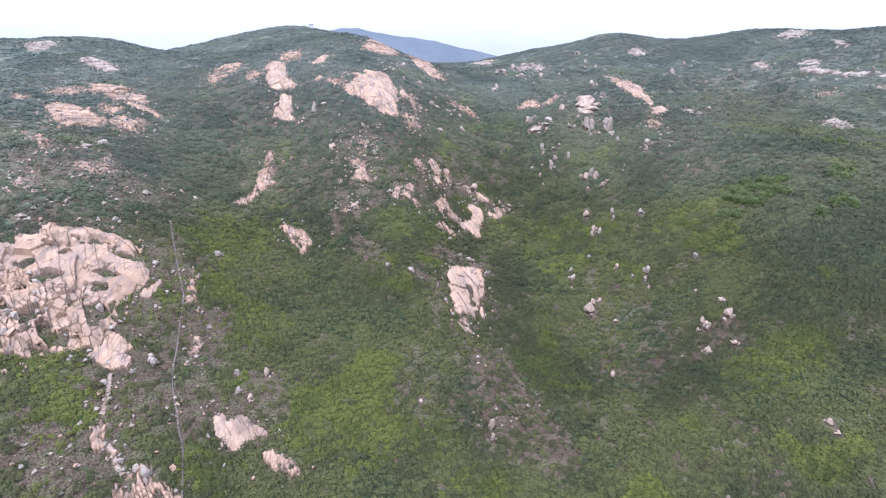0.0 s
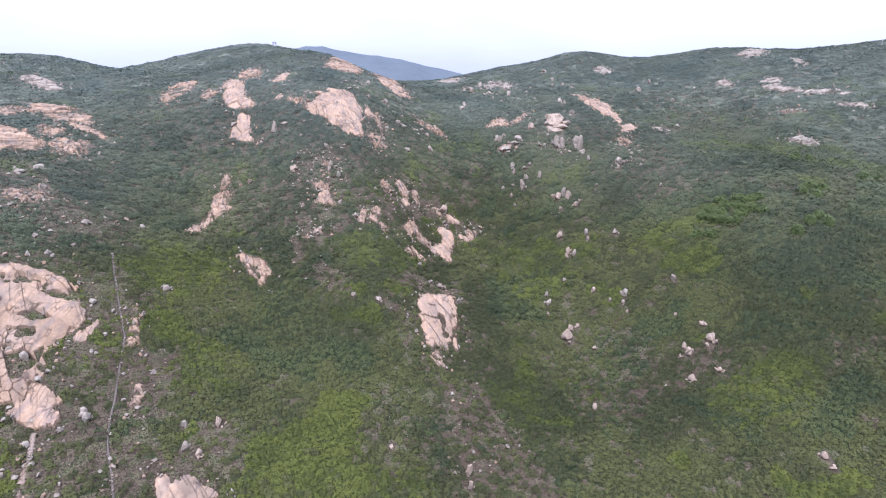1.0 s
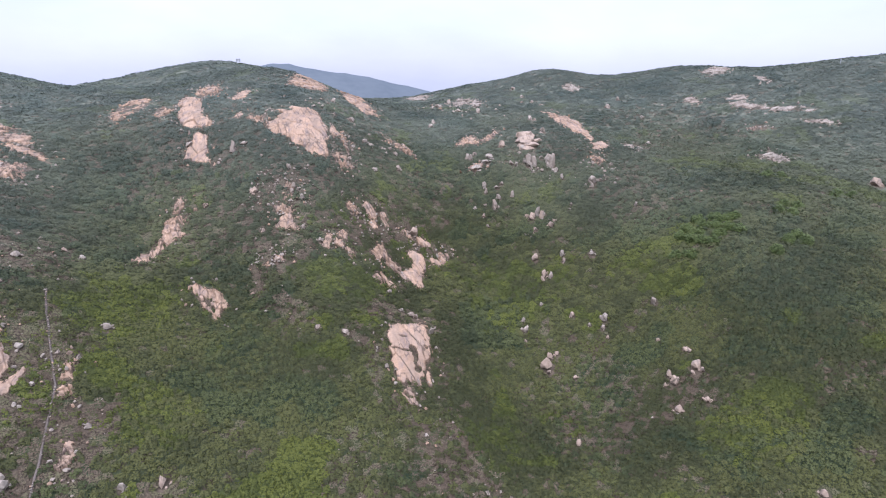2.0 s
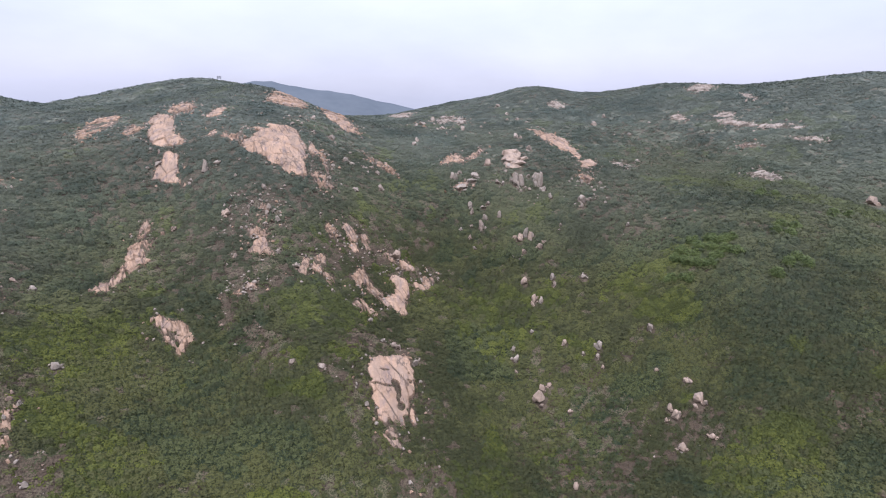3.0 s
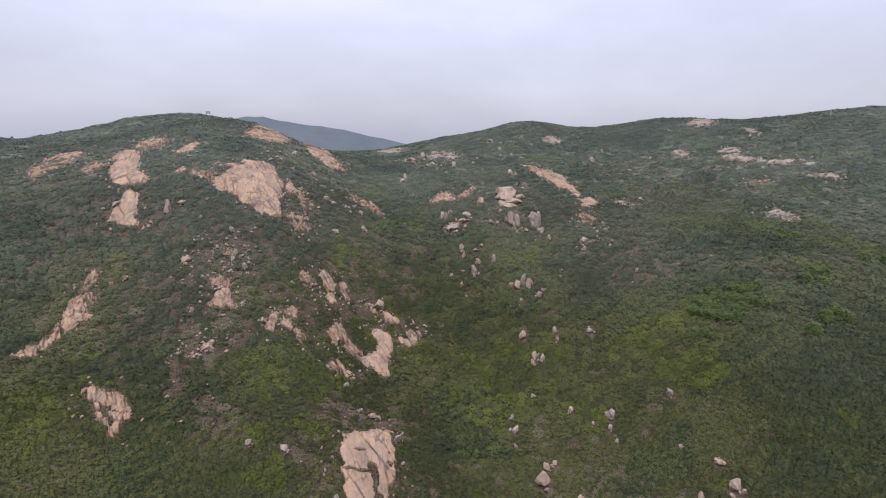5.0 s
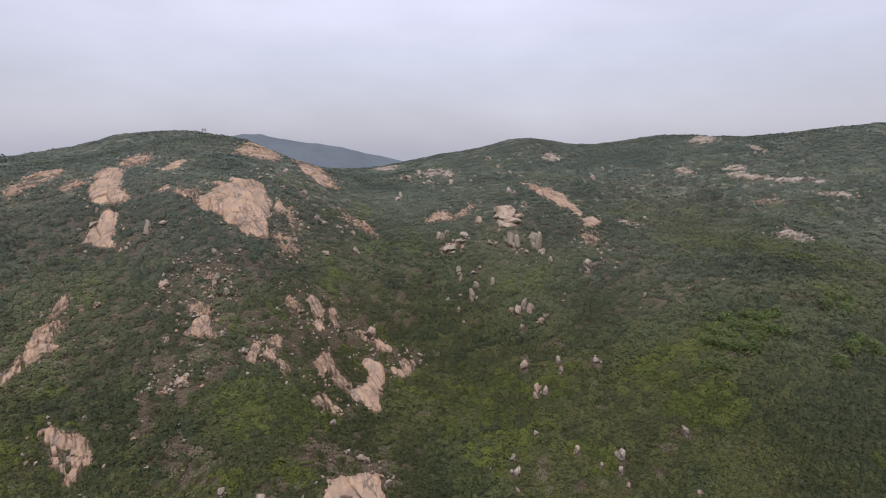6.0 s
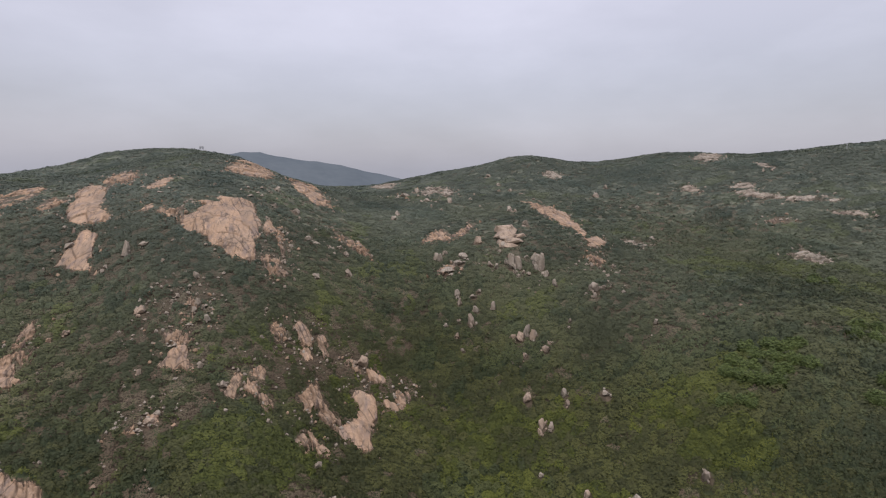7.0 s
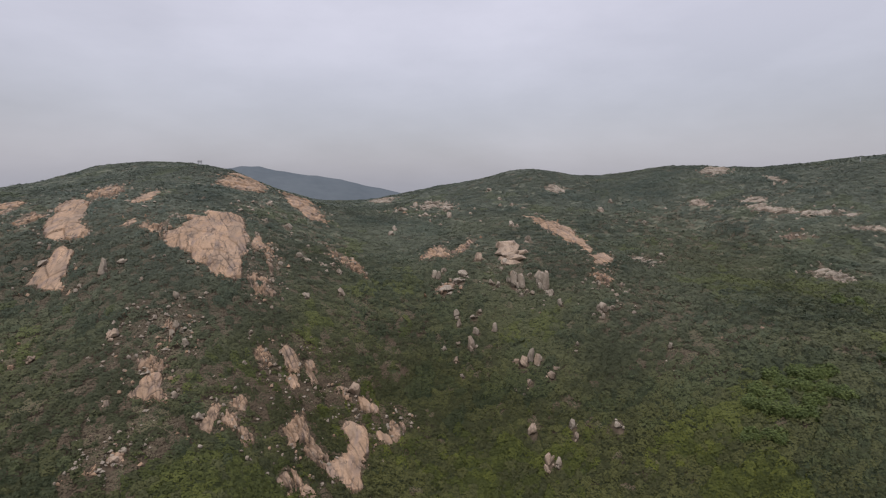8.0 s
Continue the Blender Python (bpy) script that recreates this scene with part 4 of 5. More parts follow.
outcrop("face", 1.0, [(-83.6, 136.0), (-84.6, 139.3), (-84.3, 142.1), (-83.3, 145.6), (-82.2, 144.2), (-82.4, 139.6), (-82.6, 136.4)])
outcrop("face", 1.5, [(-55.3, 107.1), (-54.2, 108.3), (-52.5, 108.0), (-51.5, 105.6), (-51.6, 102.9), (-52.9, 103.3), (-54.3, 105.5)])
outcrop("face", 1.8, [(-51.7, 106.3), (-50.6, 108.3), (-48.6, 110.4), (-46.5, 108.2), (-43.0, 105.9), (-45.8, 103.4), (-47.9, 101.8), (-49.8, 99.7), (-51.0, 100.5), (-50.9, 103.4)])
outcrop("broken", 1.2, [(-76.6, 151.6), (-75.2, 151.9), (-74.3, 147.2), (-72.7, 143.0), (-72.9, 139.9), (-74.6, 139.5), (-75.4, 143.6), (-76.2, 147.4)])
outcrop("broken", 1.2, [(-67.6, 130.4), (-66.0, 130.0), (-65.2, 126.8), (-65.0, 123.4), (-66.4, 122.9), (-67.5, 126.2)])
outcrop("ribbed", 1.3, [(-41.1, 100.5), (-39.9, 103.0), (-38.2, 101.5), (-36.0, 101.0), (-33.3, 98.1), (-33.7, 96.3), (-35.9, 97.4), (-37.6, 96.9), (-39.9, 97.8)])
outcrop("ribbed", 1.2, [(-75.1, 93.4), (-76.4, 95.2), (-76.9, 97.8), (-76.2, 99.5), (-74.4, 99.7), (-74.4, 97.2), (-72.6, 94.8), (-73.5, 93.6)])
outcrop("broken", 0.8, [(-77.3, 100.2), (-78.0, 104.0), (-77.5, 105.1), (-76.5, 102.2), (-76.1, 99.7)])
outcrop("ribbed", 2.0, [(-68.3, 83.3), (-67.5, 86.4), (-67.0, 88.9), (-66.6, 91.4), (-65.0, 92.5), (-62.3, 90.0), (-58.8, 89.3), (-56.2, 87.8), (-52.7, 83.9), (-58.3, 80.6), (-66.9, 79.9)])
outcrop("sheet", 1.8, [(-177.2, 283.2), (-168.7, 285.6), (-158.0, 284.0), (-148.3, 275.6), (-140.9, 265.3), (-144.9, 265.5), (-151.4, 265.4), (-155.9, 263.9), (-165.9, 270.2), (-172.4, 270.0)])
outcrop("broken", 1.2, [(-186.5, 257.8), (-187.1, 270.2), (-184.1, 276.2), (-175.5, 276.9), (-171.7, 266.6), (-177.3, 260.7), (-182.9, 259.3)])
outcrop("sheet", 1.8, [(-174.5, 243.1), (-173.4, 249.1), (-164.4, 246.3), (-156.8, 243.6), (-147.7, 240.0), (-142.2, 232.9), (-145.6, 224.5), (-150.7, 219.4), (-159.8, 225.6), (-167.4, 232.2)])
outcrop("broken", 1.2, [(-145.5, 237.1), (-143.3, 244.3), (-135.6, 246.8), (-130.4, 242.9), (-130.6, 232.3), (-137.9, 228.1)])
outcrop("sheet", 1.0, [(-151.8, 263.5), (-142.5, 264.1), (-129.6, 255.5), (-129.2, 252.2), (-141.5, 256.2)])
outcrop("ribbed", 1.0, [(-159.2, 253.3), (-156.0, 255.8), (-151.8, 253.0), (-147.5, 257.0), (-146.7, 247.1), (-151.1, 245.6)])
outcrop("sheet", 1.0, [(-192.3, 245.2), (-192.4, 250.8), (-188.2, 253.9), (-185.0, 248.8), (-187.4, 243.4)])
outcrop("pale", 1.2, [(-259.6, 354.1), (-272.9, 382.5), (-272.7, 402.0), (-251.6, 373.2), (-239.8, 343.8), (-243.0, 336.2)])
outcrop("pale", 1.2, [(-216.8, 339.3), (-210.5, 342.2), (-196.5, 331.6), (-181.2, 314.8), (-185.1, 310.8), (-197.6, 319.4), (-208.1, 326.8)])
outcrop("broken", 1.2, [(-130.2, 185.9), (-129.3, 191.2), (-125.0, 190.3), (-123.8, 196.7), (-118.4, 192.7), (-119.7, 185.8), (-120.9, 181.3), (-125.1, 182.4)])
outcrop("broken", 1.2, [(-132.8, 162.4), (-134.9, 168.5), (-132.0, 169.3), (-129.0, 166.4), (-128.5, 161.4), (-130.6, 160.6)])
outcrop("face", 1.5, [(106.2, 376.3), (110.8, 367.8), (108.4, 351.5), (111.2, 342.8), (111.5, 325.0), (114.0, 317.8), (115.5, 306.2), (119.4, 310.7), (119.9, 325.2), (117.5, 340.2), (115.4, 354.0), (113.2, 370.0)])
outcrop("face", 1.2, [(113.4, 363.2), (119.4, 356.5), (119.5, 337.8), (120.1, 325.7), (116.3, 319.5), (114.9, 330.2), (115.1, 345.3)])
outcrop("face", 1.2, [(113.6, 301.9), (120.3, 305.2), (120.8, 294.8), (115.5, 290.1), (111.6, 292.2)])
outcrop("broken", 1.2, [(104.8, 280.3), (110.2, 284.0), (110.4, 274.1), (106.9, 270.1), (103.9, 272.5)])
outcrop("ribbed", 1.6, [(42.4, 320.8), (47.2, 330.0), (54.5, 335.1), (57.9, 324.1), (62.8, 329.6), (70.4, 339.9), (70.3, 333.1), (62.7, 322.3), (56.8, 318.1), (49.1, 316.7), (44.1, 315.9)])
outcrop("broken", 1.2, [(43.8, 286.8), (47.6, 291.5), (52.2, 292.3), (54.6, 290.9), (51.4, 287.8), (45.6, 285.8)])
outcrop("pale", 1.2, [(193.9, 356.6), (202.0, 359.2), (201.3, 349.0), (196.7, 344.3), (193.7, 349.4)])
outcrop("pale", 1.2, [(211.8, 338.1), (221.2, 342.3), (221.9, 335.1), (218.9, 326.9), (214.0, 331.3)])
outcrop("pale", 1.3, [(207.9, 327.8), (214.8, 328.3), (214.4, 316.8), (219.1, 307.0), (227.3, 297.2), (231.4, 290.1), (225.7, 288.5), (218.5, 296.9), (211.8, 305.2), (206.5, 316.2)])
outcrop("pale", 1.2, [(180.5, 261.5), (186.6, 262.7), (186.3, 257.5), (187.4, 251.6), (184.9, 246.1), (179.9, 246.4), (179.7, 251.8), (178.5, 256.6)])
outcrop("pale", 1.2, [(217.9, 281.3), (222.6, 280.2), (226.0, 274.7), (225.8, 270.9), (221.2, 272.6), (217.4, 277.7)])
outcrop("broken", 1.0, [(194.5, 290.7), (199.7, 291.3), (202.0, 284.8), (198.2, 283.5), (194.7, 286.9)])
outcrop("pale", 1.8, [(236.3, 408.5), (262.6, 439.1), (269.8, 433.7), (265.1, 418.7), (244.1, 393.3), (235.3, 394.6)])
outcrop("pale", 1.0, [(253.0, 371.9), (253.2, 364.7), (249.0, 350.7), (245.3, 348.0), (247.1, 359.6)])
outcrop("pale", 1.0, [(24.0, 527.0), (36.6, 532.8), (46.8, 501.9), (39.9, 475.3), (30.1, 483.6)])
outcrop("pale", 0.8, [(128.7, 299.8), (132.9, 297.0), (139.2, 292.4), (139.0, 285.2), (133.5, 285.0), (129.9, 291.7)])
outcrop("pale", 1.4, [(137.2, 425.4), (145.0, 433.9), (149.9, 431.3), (150.6, 421.1), (142.8, 417.8)])
outcrop("pale", 0.9, [(54.3, 412.2), (60.8, 441.4), (68.6, 435.4), (76.1, 413.3), (72.3, 403.9), (65.6, 416.1)])
outcrop("broken", 1.2, [(-158.5, 206.2), (-153.5, 206.4), (-140.6, 194.2), (-141.1, 190.4), (-148.4, 195.8)])


def layered_knob(x, y, slabs):
    """A knob of rounded slabs lying on one another, each: offset across and up the slope, height, size."""
    ob = tagged(new("rock_outcrop"), "rounded knob of buff granite slabs lying in layers", "rock outcrop", "granite outcrops on the hillside")
    zc = float(ground_z(x, y))
    ob.location = (x, y, zc)
    for k, (ox, oy, up, a, b, c) in enumerate(slabs):
        s = new("slab", BUFF_ROCKS[(2 + 3 * k) % 7])
        s.parent = ob
        s.location = (ox, oy, float(ground_z(x + ox, y + oy)) - zc + up)
        s.rotation_euler = (0.14, 0.06 * (k % 3 - 1), 0.22 * (k % 4) + math.pi * (k % 2))
        s.scale = (a, b, c)
        ROCK_AT.append((x + ox, y + oy, 0.42 * max(a, b)))


layered_knob(81, 312, [(-1.5, -9.5, -1.2, 9.5, 7.0, 2.8), (1.0, -7.5, -0.6, 9.0, 8.5, 3.0), (-0.5, -4.5, -0.4, 11.0, 8.0, 3.4), (2.0, -2.0, 0.0, 9.5, 9.0, 3.3), (-1.0, 1.0, 0.2, 10.5, 9.0, 3.6),
                       (0.6, 4.0, 0.6, 10.0, 9.0, 3.8), (0.4, 7.5, 0.8, 9.5, 10.0, 3.8), (4.8, -1.5, -0.8, 6.0, 7.0, 2.8), (-4.6, -5.0, -1.2, 4.5, 5.5, 3.0)])


# ---- boulders standing among the shrubs ----
def boulder(x, y, wide, tall, tone):
    """A weathered boulder, split into a main rock and chunks that have slipped from it."""
    rnd = random.Random(x * 31.7 + y)
    wide, tall = (1.2 * wide, 0.76 * tall) if tall > 1.5 * wide else (0.95 * wide, 0.72 * tall)
    z = float(ground_z(x, y))
    look_of = "upright" if tall > 1.45 * wide else "low flat" if tall < 0.75 * wide else "rounded"
    colour = "warm buff" if tone == 2 else "grey-buff"
    size = "large " if max(wide, tall) > 4 else "small " if max(wide, tall) < 1.7 else ""
    ob = tagged(new("boulder"), f"{size}{look_of} {colour} granite boulder among low green shrubs", "boulder", "boulders on the hillside")
    ob.location = (x, y, z)
    worn, rough = (BUFF_ROCKS, BUFF_BLOCKS) if tone == 2 else (GREY_ROCKS, GREY_BLOCKS)
    main = new("rock", rnd.choice((BUFF_COLUMNS if tone == 2 else GREY_COLUMNS) if tall > 1.3 * wide and rnd.random() < 0.45 else rough if rnd.random() < 0.7 else worn))
    main.parent = ob
    main.location = (0, 0, -0.12 * tall)
    lean = 0.2 if tall > 1.3 * wide else 0.35
    main.rotation_euler = (rnd.uniform(-lean, lean), rnd.uniform(-lean, lean), rnd.uniform(0, 6.3))
    main.scale = (wide * rnd.uniform(0.7, 0.95), wide * rnd.uniform(0.8, 1.1), tall * 1.15)
    for k in range(rnd.choice((1, 2, 2, 3)) if wide > 1.0 else 1):
        a, s = rnd.uniform(0, 6.3), rnd.uniform(0.25, 0.5)
        px, py = 0.5 * wide * math.cos(a), 0.5 * wide * math.sin(a)
        c = new("chunk", rnd.choice(rough))
        c.parent = ob
        c.location = (px, py, float(ground_z(x + px, y + py)) - z - 0.1 * s * tall)
        c.rotation_euler = (rnd.uniform(-0.4, 0.4), rnd.uniform(-0.4, 0.4), rnd.uniform(0, 6.3))
        c.scale = (wide * s, wide * s * rnd.uniform(0.7, 1.3), min(tall, 1.6 * wide) * s * 1.1)
    ROCK_AT.append((x, y, 0.62 * wide))
    ROCK_AT.append((x, y - 0.5 * wide, 0.4 * wide))   # kept clear on the side facing the camera, so the boulder shows
    return ob


boulder(-63.6, 270.9, 2.3, 5.8, 1)
boulder(-14.4, 334.2, 4.7, 3.0, 0)
boulder(74.2, 282.9, 3.0, 8.2, 1)
boulder(77.2, 281.9, 2.4, 6.4, 1)
boulder(84.7, 286.7, 3.6, 4.2, 1)
boulder(84.6, 277.4, 2.4, 8.1, 1)
boulder(84.3, 281.0, 3.1, 6.0, 1)
boulder(85.0, 272.2, 2.9, 2.6, 1)
boulder(85.5, 263.9, 1.8, 3.0, 1)
boulder(66.7, 311.4, 3.9, 4.6, 2)
boulder(76.5, 302.1, 3.3, 3.5, 1)
boulder(50.5, 302.5, 2.8, 2.9, 1)
boulder(46.1, 299.4, 2.0, 3.8, 1)
boulder(47.8, 298.6, 2.0, 3.8, 1)
boulder(66.8, 287.4, 2.0, 3.2, 1)
boulder(68.5, 285.4, 2.2, 3.2, 1)
boulder(57.9, 299.5, 4.6, 1.9, 1)
boulder(54.6, 293.2, 5.8, 2.3, 1)
boulder(48.6, 288.5, 7.4, 2.3, 1)
boulder(50.2, 272.3, 2.0, 3.4, 1)
boulder(50.0, 267.9, 1.4, 3.3, 1)
boulder(55.8, 269.7, 2.8, 2.1, 1)
boulder(58.3, 271.8, 2.4, 1.7, 1)
boulder(52.6, 257.8, 2.7, 5.2, 1)
boulder(55.4, 263.3, 2.7, 2.9, 1)
boulder(61.5, 262.5, 1.6, 3.3, 1)
boulder(46.5, 253.8, 1.9, 2.3, 2)
boulder(47.6, 248.1, 1.3, 1.7, 1)
boulder(64.6, 246.4, 2.2, 3.1, 2)
boulder(66.1, 244.9, 2.5, 4.2, 2)
boulder(68.7, 246.0, 1.8, 5.0, 1)
boulder(70.0, 243.5, 1.8, 4.6, 2)
boulder(71.8, 244.4, 1.3, 2.3, 1)
boulder(72.3, 237.2, 2.8, 3.0, 2)
boulder(74.5, 238.9, 1.4, 1.5, 2)
boulder(66.3, 237.7, 1.4, 2.2, 2)
boulder(64.7, 237.1, 1.1, 1.1, 2)
boulder(62.0, 223.5, 3.0, 3.8, 2)
boulder(72.1, 219.8, 1.5, 3.1, 1)
boulder(71.5, 216.8, 1.3, 2.4, 2)
boulder(82.2, 214.9, 3.3, 1.5, 1)
boulder(63.4, 213.6, 2.5, 3.3, 2)
boulder(65.1, 212.2, 1.6, 2.6, 1)
boulder(62.2, 212.0, 1.6, 2.3, 2)
boulder(96.5, 254.9, 4.4, 4.2, 1)
boulder(99.5, 254.0, 2.0, 2.1, 1)
boulder(95.0, 250.5, 1.9, 2.5, 1)
boulder(105.5, 229.5, 1.8, 2.3, 1)
boulder(152.3, 374.9, 4.7, 3.5, 1)
boulder(166.2, 390.8, 3.2, 3.7, 1)
boulder(35.7, 365.4, 2.9, 4.3, 1)
boulder(32.8, 357.8, 3.4, 3.0, 1)
boulder(43.6, 415.5, 6.2, 3.6, 1)
boulder(53.0, 428.6, 5.8, 3.8, 1)
boulder(55.8, 395.1, 4.6, 3.4, 1)
boulder(67.6, 386.8, 3.8, 4.7, 1)
boulder(69.0, 404.7, 4.7, 3.2, 1)
boulder(103.5, 438.9, 4.6, 2.8, 1)
boulder(104.8, 415.2, 3.6, 2.6, 1)
boulder(107.6, 399.8, 3.4, 2.2, 1)
boulder(94.5, 355.0, 2.6, 4.3, 1)
boulder(94.4, 327.2, 4.3, 3.9, 1)
boulder(96.6, 352.0, 2.3, 2.7, 1)
boulder(92.8, 184.0, 2.4, 3.2, 1)
boulder(76.5, 186.3, 2.0, 3.1, 1)
boulder(67.1, 192.3, 1.6, 2.5, 2)
boulder(58.3, 201.0, 1.4, 1.6, 1)
boulder(50.0, 192.1, 2.3, 3.4, 1)
boulder(50.3, 195.8, 1.2, 2.5, 1)
boulder(49.4, 187.6, 1.2, 1.6, 2)
boulder(54.0, 176.2, 4.2, 5.3, 2)
boulder(56.0, 180.1, 2.0, 2.4, 2)
boulder(58.1, 180.5, 1.7, 1.5, 2)
boulder(61.2, 170.1, 1.6, 1.5, 2)
boulder(91.0, 153.7, 3.3, 4.2, 2)
boulder(92.0, 152.3, 1.2, 2.0, 2)
boulder(84.4, 153.1, 2.7, 3.9, 2)
boulder(84.4, 156.2, 1.5, 2.8, 2)
boulder(82.2, 153.5, 1.2, 1.7, 2)
boulder(88.4, 143.0, 2.3, 1.6, 2)
boulder(81.3, 144.4, 2.8, 1.9, 2)
boulder(92.2, 161.3, 2.5, 1.7, 2)
boulder(87.9, 170.1, 1.4, 1.2, 2)
boulder(71.5, 186.6, 1.2, 1.4, 1)
boulder(75.0, 183.4, 1.5, 1.9, 1)
boulder(43.9, 194.6, 0.7, 0.9, 1)
boulder(75.1, 179.5, 1.2, 1.6, 2)
boulder(53.2, 144.7, 1.5, 2.2, 2)
boulder(13.0, 118.8, 1.4, 4.4, 2)
boulder(13.0, 114.9, 1.4, 3.0, 2)
boulder(94.8, 108.8, 2.5, 1.9, 2)
boulder(94.5, 105.7, 1.9, 0.9, 2)
boulder(65.5, 96.1, 1.2, 1.6, 2)
boulder(-6.2, 124.7, 1.5, 1.2, 2)
boulder(-75.6, 152.9, 1.3, 1.6, 1)
boulder(-65.7, 134.5, 1.6, 1.5, 1)
boulder(-54.2, 121.5, 1.8, 2.1, 1)
boulder(-52.3, 115.6, 1.9, 2.7, 1)
boulder(-47.3, 124.5, 2.6, 2.8, 2)
boulder(-49.0, 115.1, 1.9, 2.0, 2)
boulder(-73.3, 117.4, 2.6, 3.1, 1)
boulder(-74.4, 119.2, 1.7, 1.7, 1)
boulder(-76.1, 113.3, 1.3, 1.4, 1)
boulder(-62.7, 90.7, 1.9, 3.7, 1)
boulder(-65.5, 91.4, 1.8, 1.9, 1)
boulder(-86.5, 149.9, 2.3, 2.0, 1)
boulder(-109.0, 167.1, 1.7, 1.4, 1)
boulder(-103.9, 182.5, 3.2, 1.9, 1)
boulder(-97.1, 194.8, 1.9, 2.0, 2)
boulder(-92.5, 194.2, 1.9, 1.5, 1)
boulder(-122.2, 149.5, 2.9, 1.5, 1)
boulder(-120.4, 149.0, 1.5, 1.3, 1)
boulder(-106.1, 158.2, 1.0, 2.0, 1)
boulder(-102.8, 161.2, 1.9, 2.0, 1)
boulder(-101.5, 160.8, 1.5, 1.3, 1)
boulder(-117.1, 161.6, 1.5, 1.4, 1)
boulder(-99.9, 168.9, 1.7, 1.3, 1)
boulder(-135.0, 204.3, 4.2, 2.2, 1)
boulder(-134.4, 212.4, 4.3, 2.2, 1)
boulder(-123.2, 195.5, 2.5, 3.1, 1)
boulder(10.0, 192.6, 2.2, 1.9, 1)
boulder(11.4, 192.1, 1.8, 1.9, 1)
boulder(6.6, 193.5, 1.6, 1.3, 1)
boulder(15.9, 186.2, 1.4, 2.6, 1)
boulder(-11.4, 175.8, 2.3, 1.7, 1)
boulder(-19.9, 177.8, 2.3, 1.6, 1)
boulder(-49.7, 243.3, 2.7, 3.3, 2)
boulder(-51.0, 244.9, 1.6, 1.4, 1)
boulder(-42.8, 221.1, 1.2, 1.9, 2)
boulder(-67.4, 238.4, 2.3, 1.9, 2)
boulder(-92.3, 193.7, 2.4, 1.7, 1)
boulder(-74.8, 167.1, 2.7, 1.8, 1)
boulder(-35.7, 206.0, 3.4, 2.0, 2)
boulder(-34.3, 208.8, 1.9, 1.4, 1)
boulder(-37.6, 204.1, 1.7, 1.2, 1)
boulder(13.9, 243.2, 4.5, 4.7, 2)
boulder(-22.2, 219.6, 2.4, 1.9, 1)
boulder(-28.6, 224.0, 1.6, 2.2, 1)
boulder(17.7, 188.9, 0.9, 1.1, 1)
boulder(15.6, 247.0, 0.9, 1.0, 1)
boulder(-83.7, 277.5, 3.6, 2.1, 1)
boulder(-59.6, 275.6, 3.4, 2.0, 1)
boulder(-86.5, 312.9, 2.1, 1.6, 1)
boulder(-25.2, 358.2, 3.4, 3.6, 1)
boulder(-50.4, 339.0, 1.6, 2.6, 1)
boulder(-15.2, 249.5, 1.6, 1.1, 1)
boulder(-1.8, 272.6, 1.8, 1.5, 1)
boulder(10.2, 281.0, 2.9, 3.0, 1)
boulder(8.9, 295.3, 2.6, 2.3, 1)
boulder(-6.2, 301.1, 3.6, 2.6, 1)
boulder(-2.9, 299.4, 2.7, 2.1, 1)
boulder(6.5, 302.5, 2.0, 1.7, 1)
boulder(-37.6, 258.1, 1.7, 2.8, 1)
boulder(-34.7, 245.7, 1.8, 3.4, 1)
boulder(-34.9, 243.0, 1.4, 2.2, 1)
boulder(-32.6, 244.4, 1.1, 1.7, 1)
boulder(-50.5, 277.8, 1.7, 1.3, 1)
boulder(-47.5, 278.8, 1.3, 1.1, 1)
boulder(-39.0, 275.9, 1.7, 1.3, 1)
boulder(-50.1, 266.1, 1.4, 1.3, 1)
boulder(-41.0, 249.2, 1.5, 1.5, 1)
boulder(-46.9, 253.6, 1.1, 1.0, 1)
boulder(-48.5, 255.0, 1.0, 0.8, 1)
boulder(-48.9, 247.5, 1.7, 1.2, 1)
boulder(-49.4, 245.2, 1.3, 1.2, 1)
boulder(-50.2, 243.5, 2.5, 2.3, 2)
boulder(-11.1, 261.7, 1.5, 1.4, 1)
boulder(-1.0, 271.7, 2.0, 2.5, 1)
boulder(-23.3, 331.7, 2.3, 1.9, 1)
boulder(-30.4, 240.4, 1.4, 2.5, 1)
boulder(-38.1, 250.2, 1.1, 1.2, 1)
boulder(-42.2, 247.1, 1.3, 1.3, 1)
boulder(-35.8, 253.7, 1.1, 1.2, 1)
boulder(78.9, 275.6, 1.9, 1.8, 1)
boulder(74.9, 275.2, 1.7, 2.2, 1)
boulder(73.0, 297.1, 2.1, 2.2, 1)
boulder(97.9, 274.4, 1.3, 1.1, 1)
boulder(104.7, 260.9, 1.9, 1.5, 1)
boulder(109.0, 262.7, 2.1, 1.6, 1)
boulder(105.3, 265.4, 1.5, 1.3, 1)
boulder(105.1, 268.6, 1.3, 1.1, 1)
boulder(104.4, 247.9, 1.6, 1.4, 1)
boulder(83.4, 244.1, 1.3, 1.9, 1)
boulder(82.0, 241.8, 1.1, 1.2, 1)
boulder(92.9, 253.5, 1.4, 1.6, 1)
boulder(101.8, 253.5, 1.2, 1.0, 1)
boulder(111.5, 270.5, 1.5, 1.4, 1)
boulder(112.0, 265.6, 1.3, 1.1, 1)
boulder(103.1, 257.2, 1.2, 0.9, 1)
boulder(43.5, 258.9, 1.5, 1.8, 1)
boulder(48.5, 260.1, 1.7, 1.6, 1)
boulder(80.6, 391.3, 2.3, 2.1, 1)
boulder(85.2, 400.3, 2.0, 1.8, 1)
boulder(82.5, 373.7, 1.9, 1.3, 1)
boulder(60.0, 389.9, 2.6, 1.7, 1)
